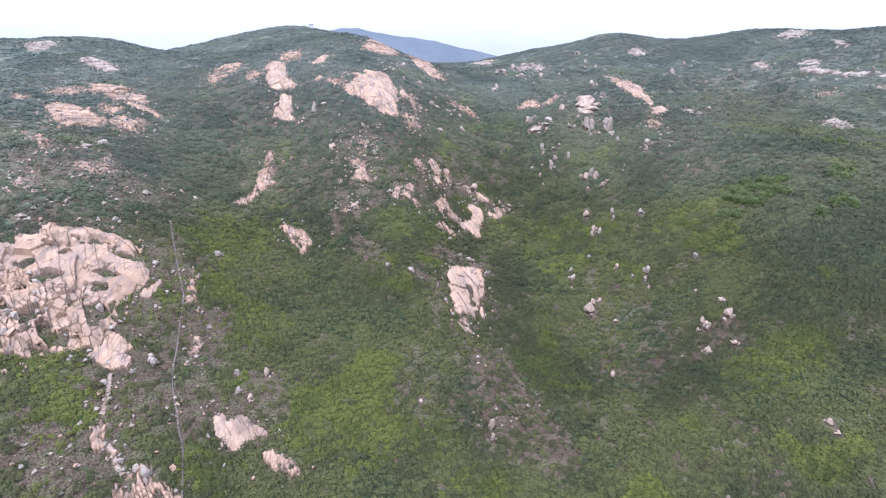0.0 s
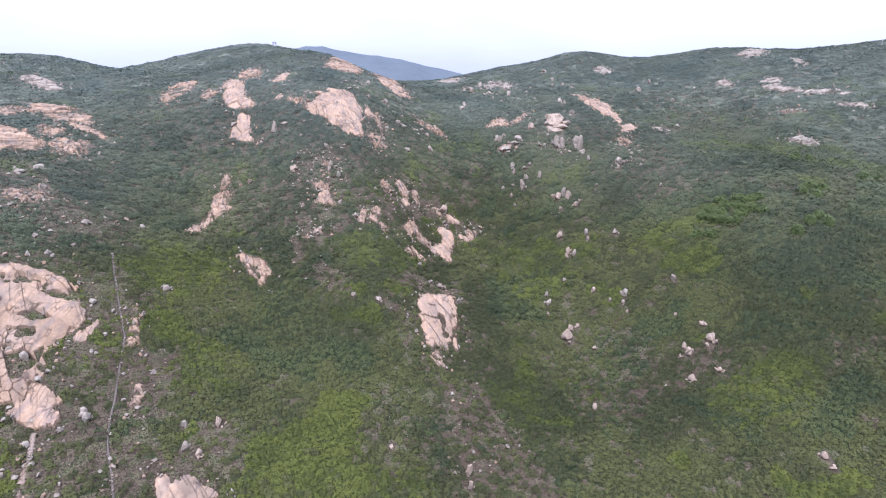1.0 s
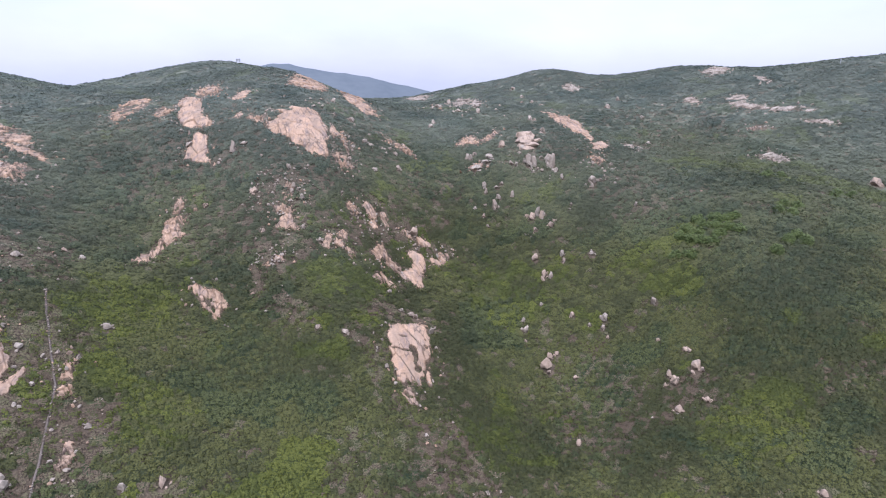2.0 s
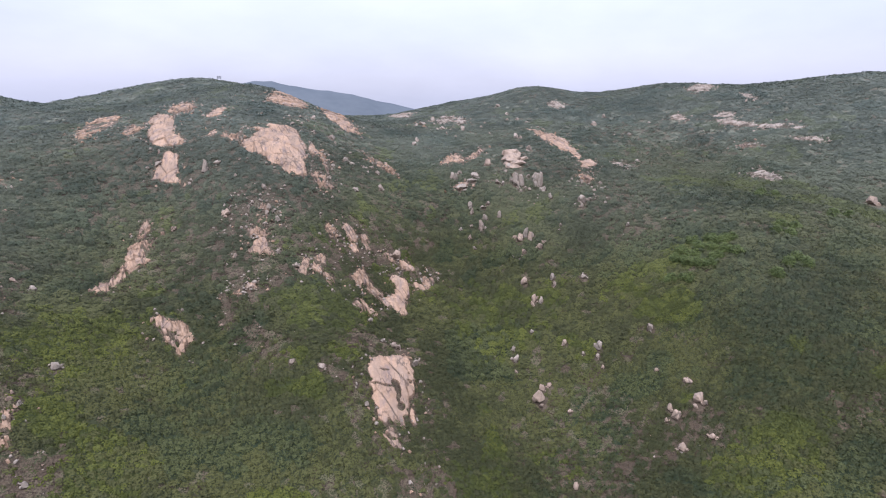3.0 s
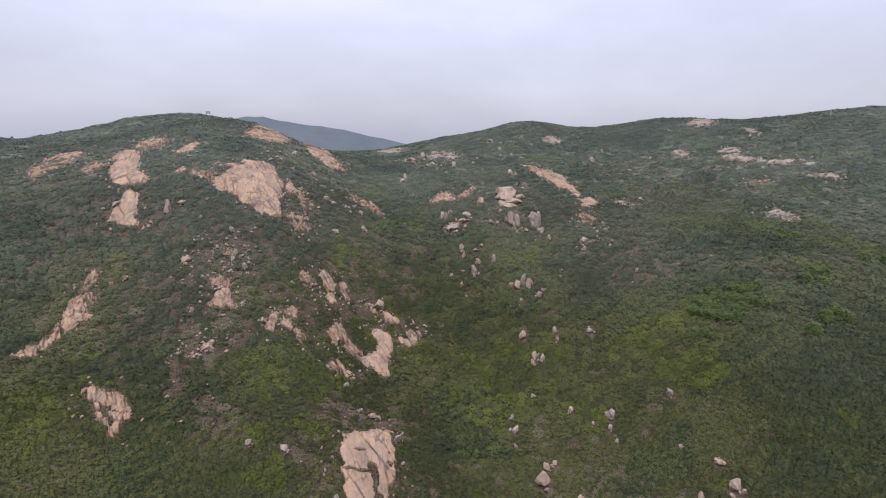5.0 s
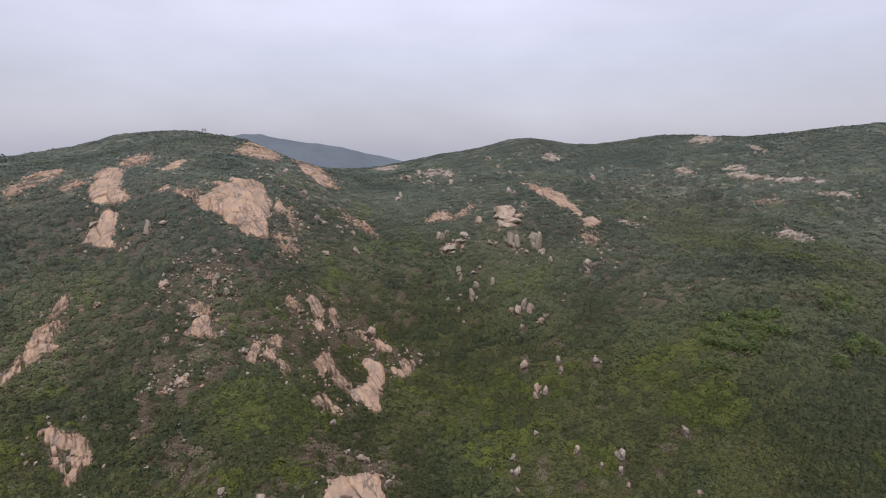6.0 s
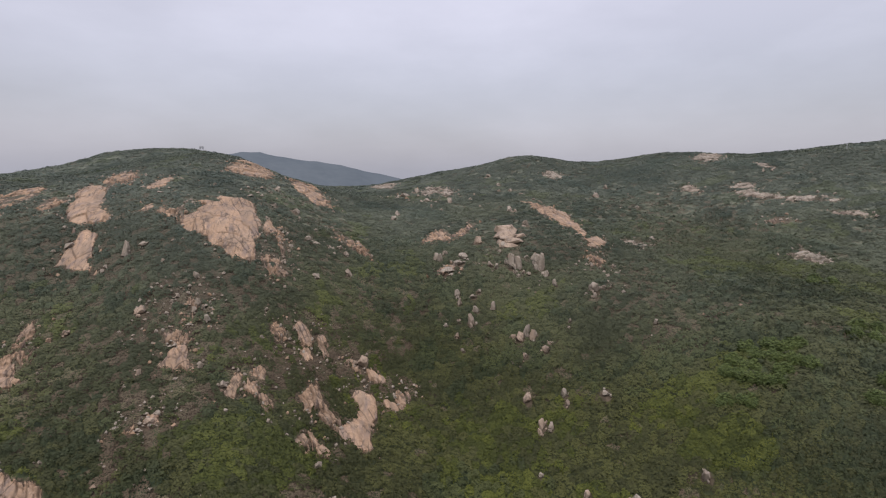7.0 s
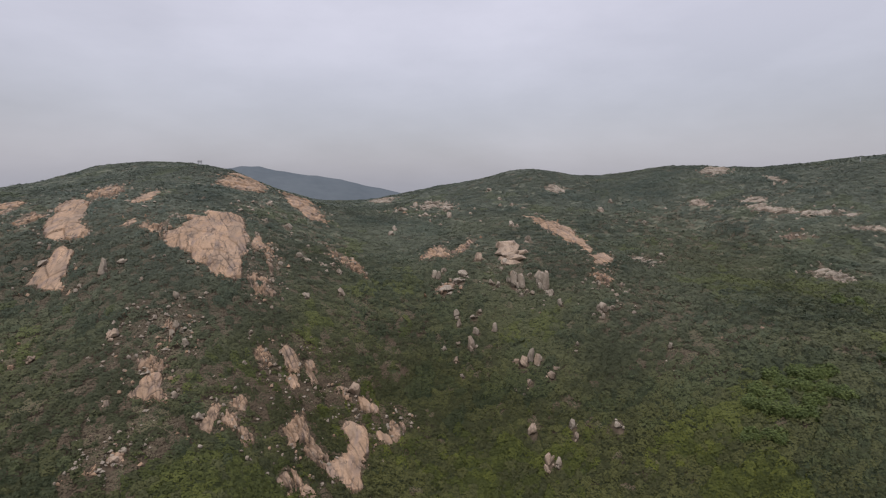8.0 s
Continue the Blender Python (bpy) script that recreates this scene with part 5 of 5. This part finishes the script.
boulder(55.7, 377.8, 1.8, 2.6, 1)
boulder(60.2, 371.2, 1.8, 1.6, 1)
boulder(101.3, 402.3, 2.7, 1.8, 1)
boulder(111.2, 388.8, 3.0, 1.7, 1)
boulder(114.9, 376.6, 2.6, 1.3, 1)
boulder(161.2, 343.0, 2.5, 1.6, 1)
boulder(145.2, 300.4, 3.2, 1.1, 1)
boulder(75.8, 284.4, 2.2, 5.1, 1)
boulder(83.0, 276.8, 1.9, 3.6, 1)
boulder(73.4, 287.0, 2.0, 3.0, 1)
boulder(74.9, 278.7, 1.7, 2.0, 1)
boulder(77.4, 277.6, 1.7, 2.0, 1)
boulder(75.9, 291.8, 2.7, 2.4, 2)
boulder(82.3, 289.1, 2.0, 2.1, 1)
boulder(194.0, 209.9, 4.9, 4.6, 2)


# ---- the footpath and a washed-out gully, with stones ----
def strip(name, line, wide, mat, label, category, stones):
    p = np.array(line, float)
    seg = np.r_[0, np.cumsum(np.hypot(*np.diff(p, axis=0).T))]
    s = np.arange(0, seg[-1], 0.7)
    x, y = np.interp(s, seg, p[:, 0]), np.interp(s, seg, p[:, 1])
    x, y = x + 0.35 * vnoise(s, s * 0, 6, 2), y + 0.3 * vnoise(s, s * 0 + 9, 5, 3)
    tx, ty = np.gradient(x), np.gradient(y)
    tl = np.hypot(tx, ty)
    ox, oy = -ty / tl, tx / tl
    rows = []
    for k, c in enumerate((-1.25, -0.9, -0.3, 0.3, 0.9, 1.25)):
        w = c * wide / 2 * (0.9 + 0.6 * vnoise(s, s * 0 + k, 2.2, k))
        px, py = x + ox * w, y + oy * w
        rows.append(np.stack([px, py, ground_z(px, py) + (0.08 if abs(c) < 1 else -0.25)], -1))
    v = np.stack(rows, 1)
    ids = np.arange(v.shape[0] * 6).reshape(-1, 6)
    q = np.stack([ids[:-1, :-1], ids[1:, :-1], ids[1:, 1:], ids[:-1, 1:]], -1).reshape(-1, 4)
    ob = tagged(new(name, mesh_of(name, v.reshape(-1, 3), q, [mat], smooth=True)), label, category, kind="structure")
    BARE_LINES.append((np.stack([x, y], -1), wide * 0.5 + 0.1))
    rnd = random.Random(len(line))
    for k in range(stones):
        i = rnd.randrange(len(x))
        c = rnd.gauss(0, 0.9 if name == "gully" else 0.45) * wide
        b = new("stone", rnd.choice(GREY_BLOCKS if rnd.random() < 0.6 else PINK_BLOCKS))
        b.parent = ob
        bx, by = x[i] + ox[i] * c, y[i] + oy[i] * c
        sc = 0.15 + 0.35 * rnd.random() ** 2 * (3.5 if name == "gully" else 1)
        b.location = (bx, by, float(ground_z(bx, by)) + 0.1)
        b.rotation_euler = (0, 0, rnd.uniform(0, 6.3))
        b.scale = (sc * 1.3, sc, sc * 0.7)
    return ob


BARE_LINES = []
strip("footpath", TRAIL, 0.42, PATH_DIRT, "narrow pale trodden footpath climbing the hillside over stones", "footpath", 90)
strip("gully", GULLY, 1.0, GULLY_ROCK, "pale washed-out gully of bare soil and stones", "gully", 25)
strip("gully", GULLY_LOW, 1.2, GULLY_ROCK, "short washed-out gully of bare stony soil", "gully", 30)


# where boulders leave no room for shrubs: a sheet of 0.4 m squares from (-320, 40)
OPEN = np.ones((1100, 1600))
for bx, by, br in ROCK_AT:
    i0, j0, n = int((by - 40) / 0.4), int((bx + 320) / 0.4), int((br + 1.2) / 0.4) + 2
    if n < i0 < 1100 - n and n < j0 < 1600 - n:
        I, J = np.mgrid[i0 - n:i0 + n, j0 - n:j0 + n]
        room = np.clip((np.hypot(J * 0.4 - 320 - bx, I * 0.4 + 40 - by) - 0.75 * br) / 0.9, 0, 1)
        OPEN[i0 - n:i0 + n, j0 - n:j0 + n] = np.minimum(OPEN[i0 - n:i0 + n, j0 - n:j0 + n], room)


# ---- the plant cover: crowns that close up into one uneven canopy ----
def cover(x, y, wide, relief=1.0):
    """For spots on the slope: the kind of plant (g, b, d, h), the crown's random number, and the height of its leaves. wide: metres across a crown."""
    c, d = math.cos(0.5), math.sin(0.5)
    u = (c * x + d * y + 0.5 * vnoise(x, y, 2.1 * wide, 2)) / wide
    v = (-d * x + c * y + 0.5 * vnoise(x + 71, y, 2.1 * wide, 3)) / wide
    f1, f2, r, du, dv, key = cells(u, v, 5)
    mx, my = x - (c * du - d * dv) * wide, y - (d * du + c * dv) * wide   # the crown's middle
    roll = (r * 7.31 + 0.15 * (vnoise(x, y, 1.4, 4) + 1)) % 1.0
    heath, low_heath, thin_heath, bright, dark = zone(mx, my, HEATH_HIGH), zone(mx, my, HEATH_NEAR), zone(mx, my, HEATH_THIN), zone(mx, my, BRIGHT_PATCH), zone(mx, my, DARK_PATCH)
    patch = vnoise(mx, my, 17, 6) + 0.6 * vnoise(mx, my, 6, 7)
    kind = np.where(patch > 0.72, 1, np.where(patch < -0.58, 2, 0))
    kind = np.where((np.abs(patch) < 0.14) & (roll < 0.25), 3, kind)
    kind = np.where(roll < 0.5 * np.clip(dark * 1.5 + 0.4, 0, 1), 2, kind)
    kind = np.where(roll < 0.7 * np.clip(bright * 1.2 + 0.45, 0, 1), 1, kind)
    kind = np.where(roll < 0.3 * np.clip(thin_heath * 2 + 0.5, 0, 1), 3, kind)
    kind = np.where(roll < np.maximum(0.55 * np.clip(heath * 1.5 + 0.45, 0, 1), 0.70 * np.clip(low_heath * 1.5 + 0.5, 0, 1)), 3, kind)
    high = np.array([1.45, 1.5, 2.0, 0.7])[kind] * (0.45 + 0.75 * r) * relief * wide / 2.3 * (1 + 0.35 * vnoise(mx, my, 5.5, 4))
    rim = np.clip((f2 - f1) / 0.42, 0, 1)
    dome = np.sqrt(1 - (1 - rim) ** 2)                # steep at the rim, where crowns meet
    h = high * (0.2 + 0.8 * dome) + 0.2 * vnoise(x, y, 0.8, 1)
    bare = np.ones(len(x))
    for lo, step, rock, near_rock in BARE:
        rows, cols = rock.shape
        k = np.where((x > lo[0]) & (x < lo[0] + (cols - 1) * step) & (y > lo[1]) & (y < lo[1] + (rows - 1) * step))[0]
        if len(k):
            i, j = np.rint((y[k] - lo[1]) / step).astype(int), np.rint((x[k] - lo[0]) / step).astype(int)
            bare[k] = np.minimum(bare[k], np.clip(1.15 - 1.5 * rock[i, j], 0, 1))
            low = near_rock[i, j] & (bare[k] > 0)      # heath in the pockets of the rock
            kind[k] = np.where(low & (roll[k] < 0.75), 3, kind[k])
            h[k] = np.where(low, np.minimum(h[k], 0.5), h[k])
    for line, w in BARE_LINES:
        k = np.where((x > line[:, 0].min() - 2) & (x < line[:, 0].max() + 2) & (y > line[:, 1].min() - 2) & (y < line[:, 1].max() + 2))[0]
        for at in range(0, len(k), 20000):
            m = k[at:at + 20000]
            d2 = np.min(np.hypot(x[m][:, None] - line[None, :, 0], y[m][:, None] - line[None, :, 1]), 1)
            bare[m] = np.minimum(bare[m], np.clip((d2 - w * (0.5 + 0.7 * vnoise(x[m], y[m], 3.5, 5))) / 0.7, 0, 1))
    i, j = np.rint((y - 40) / 0.4).astype(int), np.rint((x + 320) / 0.4).astype(int)
    k = np.where((i >= 0) & (i < 1100) & (j >= 0) & (j < 1600))[0]
    bare[k] = np.minimum(bare[k], OPEN[i[k], j[k]])
    return kind, r, h * bare, bare


# ---- the ground: one sheet from the sea to behind the ridges, rising into the undergrowth ----
gx, gy = spread(-120, 165, 0.95, (-4200, 4200)), spread(78, 300, 0.95, (-4200, 4500))
GX, GY = np.meshgrid(gx, gy)
g_kind, _, g_high, g_bare = cover(GX.ravel(), GY.ravel(), 2.1)
near = ((GX > -121) & (GX < 166) & (GY > 77) & (GY < 301)).ravel()     # where the sheet is fine enough for single crowns
GZ = ground_z(GX, GY).ravel() + np.where(near, np.minimum(0.3 * g_high - 0.2, 0.2), 0.45) - 0.1
nx, ny = len(gx), len(gy)
ids = np.arange(nx * ny).reshape(ny, nx)
quads = np.stack([ids[:-1, :-1], ids[:-1, 1:], ids[1:, 1:], ids[1:, :-1]], -1).reshape(-1, 4)
me = mesh_of("ground", np.stack([GX.ravel(), GY.ravel(), GZ], -1), quads, [GROUND], smooth=True)
# scrub carries the painted haze, everywhere but on heath and bare rock
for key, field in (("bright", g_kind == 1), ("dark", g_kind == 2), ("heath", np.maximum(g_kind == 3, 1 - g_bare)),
                   ("scrub", haze_tint(GX.ravel(), GY.ravel()) * (g_kind != 3) * g_bare)):
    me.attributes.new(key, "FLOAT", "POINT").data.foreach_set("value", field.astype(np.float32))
tagged(new("ground", me), "steep hillside of green undergrowth and dry brown heath", "hillside", kind="structure")


# ---- leaf clumps over the canopy, past counting ----
def clumps(c, nrm, size, rng):
    """Pointed leaf clumps at the places c, facing nrm."""
    n = len(c)
    t = np.cross(nrm, rng.normal(size=(n, 3)))
    t /= np.linalg.norm(t, axis=1, keepdims=True) + 1e-9
    b = np.cross(nrm, t)
    s = (size * (0.6 + 0.8 * rng.random(n)))[:, None]
    w = 0.75 * s
    return np.stack([c + t * s - nrm * s * 0.3, c - t * 0.6 * s + b * w, c - t * 0.6 * s - b * w], 1).reshape(-1, 3)


def cards(cx, cy, cz, rad, count, size, rng):
    """Leaf clumps over balls, for the crowns of trees."""
    n = len(cx)
    d = rng.normal(size=(n, count, 3))
    d /= np.linalg.norm(d, axis=-1, keepdims=True)
    reach = (rad[:, None] * (0.7 + 0.4 * rng.random((n, count))))[..., None]
    c = (np.stack([cx, cy, cz], -1)[:, None] + d * reach).reshape(-1, 3)
    nrm = (0.6 * d + 0.4 * rng.normal(size=d.shape) + (0, 0, 1.1)).reshape(-1, 3)
    nrm /= np.linalg.norm(nrm, axis=1, keepdims=True)
    return clumps(c, nrm, size, rng)


def plant_cover():
    rng = np.random.RandomState(5)
    sets, tones, hazes = {k: [] for k in range(4)}, {k: [] for k in range(4)}, {k: [] for k in range(4)}
    # the slope that the drone flies over first, then the upper slopes, then the ridges
    for (x0, x1, y0, y1, gap, wide, size, relief, hole) in (
            (-150, 190, 55, 185, 0.262, 1.7, 0.285, 1.15, None),
            (-150, 190, 185, 320, 0.30, 2.5, 0.34, 1.0, None),
            (-230, 300, 60, 460, 0.43, 2.9, 0.50, 0.6, (-150, 190, 55, 320)),
            (-470, 520, 40, 680, 0.72, 4.0, 0.86, 0.3, (-230, 300, 60, 460)),
            (-560, 60, 680, 1180, 1.7, 6.0, 1.6, 0.55, None),
            (-90, 130, -40, 55, 1.3, 2.6, 0.9, 0.8, None)):
        X, Y = np.meshgrid(np.arange(x0, x1, gap), np.arange(y0, y1, gap))
        x, y = X.ravel() + rng.uniform(-0.6, 0.6, X.size) * gap, Y.ravel() + rng.uniform(-0.6, 0.6, X.size) * gap
        ok = ((x > -0.95 * y - 26) & (x < 1.12 * (y - 10) + 12)) | (y < 55)
        if hole:
            ok &= ~((x > hole[0]) & (x < hole[1]) & (y > hole[2]) & (y < hole[3]))
        x, y = x[ok], y[ok]
        relief = relief * (1.05 - 0.25 * np.clip((np.hypot(x - 15, y - 60) - 120) / 200, 0, 1))   # flatter away from the flight path, so far slopes look brighter and smoother
        kind, r, h, bare = cover(x, y, wide, relief)
        keep = (bare > 0.3) & ((kind != 3) | (rng.random(len(x)) < 0.85))
        x, y, kind, r, h, relief = x[keep], y[keep], kind[keep], r[keep], h[keep], relief[keep]
        tone = 0.55 * ((r * 31.7) % 1.0 - 0.5) + 0.15 * vnoise(x, y, 1.1, 3) + 0.25 * vnoise(x, y, 8, 1) + 0.45 * vnoise(x, y, 24, 5)
        z = ground_z(x, y)
        # how much painted haze each leaf clump takes, by its elevation
        high = haze_tint(x, y)
        e, steep = 0.25 * wide / 2.3, 0.55 if wide < 2 else 0.42 if wide < 2.7 else 0.3 if wide < 3.5 else 0.2
        sx = (ground_z(x + 1, y) - z) + steep * (cover(x + e, y, wide, relief)[2] - h) / e
        sy = (ground_z(x, y + 1) - z) + steep * (cover(x, y + e, wide, relief)[2] - h) / e
        nrm = np.stack([-sx, -sy, np.ones(len(x))], -1)
        nrm /= np.linalg.norm(nrm, axis=1, keepdims=True)
        nrm += (0.24 if wide < 2 else 0.18 if wide < 2.7 else 0.15 if wide < 3.5 else 0.1) * rng.normal(size=nrm.shape)
        nrm /= np.linalg.norm(nrm, axis=1, keepdims=True)
        c = np.stack([x, y, z + h * (0.75 + 0.35 * rng.random(len(x))) + size * 0.25], -1)
        for key in sets:
            k = np.where(kind == key)[0]
            tones[key].append(np.repeat(tone[k], 3))
            hazes[key].append(np.repeat(high[k], 3))
            sets[key].append(clumps(c[k], nrm[k], np.full(len(k), size * (0.85 if key == 3 else 1.0)), rng))
    for key, name, mat, label in (
            (0, "shrub_cover", LEAF, "dense low green shrubs covering the hillside"),
            (1, "bright_shrubs", BRIGHT_LEAF, "patches of fresh yellow-green shrubs on the hillside"),
            (2, "dark_thicket", DARK_LEAF, "taller dark green thicket in the hollows"),
            (3, "dry_heath", DRY_LEAF, "dry brown heath and scrub round the rocks")):
        v = np.concatenate(sets[key])
        me = mesh_of(name, v, np.arange(len(v)).reshape(-1, 3), [mat])
        me.attributes.new("plant", "FLOAT", "POINT").data.foreach_set("value", np.concatenate(tones[key]).astype(np.float32))
        me.attributes.new("haze_tint", "FLOAT", "POINT").data.foreach_set("value", np.concatenate(hazes[key]).astype(np.float32))
        tagged(new(name, me), label, "shrubs", kind="stuff")


plant_cover()


# ---- rubble: small stones strewn over the heath, past counting ----
def rubble():
    rng = np.random.RandomState(9)
    spots = []
    for cx, cy, a, b in HEATH_NEAR + HEATH_HIGH:
        n = int(min(200, 0.4 * a * b))
        r, t = np.sqrt(rng.random(n)) * 1.1, rng.random(n) * 2 * math.pi
        spots.append(np.stack([cx + a * r * np.cos(t), cy + b * r * np.sin(t)], -1))
    p = np.concatenate(spots)
    p = p[vnoise(p[:, 0], p[:, 1], 7, 2) + 0.5 * rng.random(len(p)) > 0.1]
    s = 0.16 + 0.6 * rng.random(len(p)) ** 3
    # stony stretches among the scrub: x, y, half width, half depth, how many, size
    for cx, cy, a, b, many, big in ((50, 415, 24, 26, 70, 1.5), (-5, 310, 15, 26, 40, 1.0), (-60, 350, 38, 38, 70, 1.2), (-112, 328, 28, 34, 45, 1.1),
                                    (101, 262, 12, 13, 45, 0.8), (78, 272, 8, 9, 25, 0.8), (69, 240, 9, 7, 30, 0.7), (165, 372, 32, 30, 16, 1.3), (-120, 178, 32, 20, 70, 0.7),
                                    (-38, 246, 13, 17, 70, 0.8), (-36, 208, 7, 10, 40, 0.7), (60, 292, 12, 12, 25, 0.9), (-150, 245, 34, 26, 60, 1.0), (2, 228, 14, 16, 50, 0.6)):
        r, t = np.sqrt(rng.random(many)), rng.random(many) * 2 * math.pi
        p = np.concatenate([p, np.stack([cx + a * r * np.cos(t), cy + b * r * np.sin(t)], -1)])
        s = np.r_[s, big * (0.3 + 0.7 * rng.random(many) ** 2)]
    n = len(p)
    base = np.array([(1, 0, 0), (0, 1, 0), (-1, 0, 0), (0, -1, 0), (0.25, 0.1, 1), (0, 0, -0.6)], float)
    v = base[None] * (0.7 + 0.6 * rng.random((n, 6, 1))) + 0.18 * rng.normal(size=(n, 6, 3))
    a = rng.random(n) * 6.3
    c, d = np.cos(a)[:, None], np.sin(a)[:, None]
    v = np.stack([v[..., 0] * c - v[..., 1] * d, v[..., 0] * d + v[..., 1] * c, v[..., 2] * 0.8], -1) * s[:, None, None]
    v += np.stack([p[:, 0], p[:, 1], ground_z(p[:, 0], p[:, 1]) + 0.3 * s + 0.45], -1)[:, None]
    tri = np.array([(0, 1, 4), (1, 2, 4), (2, 3, 4), (3, 0, 4), (1, 0, 5), (2, 1, 5), (3, 2, 5), (0, 3, 5)])
    f = (tri[None] + 6 * np.arange(n)[:, None, None]).reshape(-1, 3)
    idx = np.repeat((rng.random(n) < 0.2).astype(int), 8)
    tagged(new("rubble", mesh_of("rubble", v.reshape(-1, 3), f, [GREY, PINK], idx)), "small pale granite stones strewn over dry heath", "stones", kind="stuff")


rubble()


# ---- trees: tapered trunks with limbs and broken crowns ----
def tube(bm, a, b, r0, r1, sides=7):
    a, b = Vector(a), Vector(b)
    turn = (b - a).to_track_quat("Z", "Y").to_matrix()
    ring = []
    for base, r in ((a, r0), (b, r1)):
        ring.append([bm.verts.new(base + turn @ Vector((r * math.cos(k * 2 * math.pi / sides), r * math.sin(k * 2 * math.pi / sides), 0))) for k in range(sides)])
    for k in range(sides):
        bm.faces.new((ring[0][k], ring[0][(k + 1) % sides], ring[1][(k + 1) % sides], ring[1][k]))
    bm.faces.new(ring[1])


def tree(name, seed, wide, tall, mat, label):
    rnd, rng = random.Random(seed), np.random.RandomState(seed)
    root = tagged(new(name), label, "tree", "trees in the valley")
    bm = bmesh.new()
    fork = Vector((rnd.uniform(-0.2, 0.2), rnd.uniform(-0.2, 0.2), tall * 0.28))
    tube(bm, (0, 0, -0.6), fork * 0.5, tall * 0.045, tall * 0.037)
    tube(bm, fork * 0.5, fork, tall * 0.037, tall * 0.03)
    ends = []
    for k in range(7):
        a = k * 2 * math.pi / 7 + rnd.uniform(-0.3, 0.3)
        e = Vector((math.cos(a) * wide * rnd.uniform(0.22, 0.36), math.sin(a) * wide * rnd.uniform(0.22, 0.36), tall * rnd.uniform(0.38, 0.62)))
        tube(bm, fork * rnd.uniform(0.75, 1.0), e, tall * 0.018, tall * 0.006, 5)
        ends.append(e)
    for k in range(11):
        a, r = rnd.uniform(0, 6.3), wide * 0.36 * math.sqrt(rnd.random())
        ends.append(Vector((math.cos(a) * r, math.sin(a) * r, tall * (0.86 - 0.62 * (r / (wide * 0.4)) ** 2))))
    part("trunk", bm, BARK, root)
    e = np.array([tuple(q) for q in ends])
    rad = wide * rng.uniform(0.17, 0.27, len(e))
    v = cards(e[:, 0], e[:, 1], e[:, 2] - rad * 0.25, rad, 260, wide * 0.02 + 0.13, rng)
    crown = new("crown", mesh_of("crown", v, np.arange(len(v)).reshape(-1, 3), [mat]))
    crown.parent = root
    return root


def plant(first, spots):
    """The first tree goes to the first spot; copies, turned, to the others."""
    for k, (x, y) in enumerate(spots):
        m = pose(x, y, float(ground_z(x, y)) - 1.3, 0, 0, 67 * k)
        if k == 0:
            first.matrix_basis = m
        else:
            copy_thing(first, m)


plant(tree("tree", 3, 5.4, 3.9, TREE_LEAF, "spreading tree with fresh green crown above the thicket"),
      [(113, 199), (119, 202), (125, 196), (118, 193), (110, 193), (124, 203), (114, 204), (122, 199), (115, 196), (129, 200), (119, 206), (127, 193), (111, 202), (126, 200), (121, 195), (116, 200)])
plant(tree("tree", 4, 5.0, 3.6, TREE_LEAF, "low green tree in the valley thicket"),
      [(141, 183), (142, 180), (137, 182), (149, 201), (152, 198), (145, 198), (148, 195), (175, 207), (178, 203), (172, 204), (167, 235), (170, 231), (163, 232), (131, 179), (106, 196)])
# ---- on the skyline ----
def box(bm, x, y, z, sx, sy, sz):
    m = Matrix.Translation((x, y, z)) @ Matrix.Diagonal((sx, sy, sz, 1))
    made = bmesh.ops.create_cube(bm, size=1, matrix=m)
    bmesh.ops.bevel(bm, geom=list({k for v in made["verts"] for k in v.link_edges}), offset=min(sx, sy, sz) * 0.08, segments=1, affect="EDGES")


def beacon(x, y):
    root = tagged(new("hilltop_beacon"), "pale twin-panel beacon tower on the hilltop", "beacon")
    root.location = (x, y, float(ground_z(x, y)) - 0.9)
    root.scale = (1.25, 0.65, 0.62)
    bm = bmesh.new()
    box(bm, 0, 0, 0.3, 6.5, 4.5, 1.0)
    part("base", bm, CONCRETE, root)
    for k, px in enumerate((-2.0, 2.0)):
        for py in (-1.2, 1.2):
            bm = bmesh.new()
            tube(bm, (px, py, 0.8), (px * 0.9, py * 0.8, 13.4), 0.22, 0.16, 8)
            part("leg", bm, PAINT, root)
        bm = bmesh.new()
        box(bm, px * 0.75, 0, 10.0, 2.5, 0.5, 6.4)
        part("panel", bm, PAINT, root)
    bm = bmesh.new()
    box(bm, 0, 0, 13.5, 5.2, 2.8, 0.3)
    part("platform", bm, CONCRETE, root)
    return root


beacon(-227, 998)


def marker(x, y):
    root = tagged(new("marker_post"), "thin pale marker post on the ridge", "post")
    root.location = (x, y, float(ground_z(x, y)))
    bm = bmesh.new()
    tube(bm, (0, 0, -0.3), (0, 0, 3.6), 0.16, 0.12, 8)
    part("pole", bm, PAINT, root)
    bm = bmesh.new()
    box(bm, 0, 0, 3.4, 0.7, 0.2, 0.5)
    part("plate", bm, PAINT, root)


marker(294, 350)
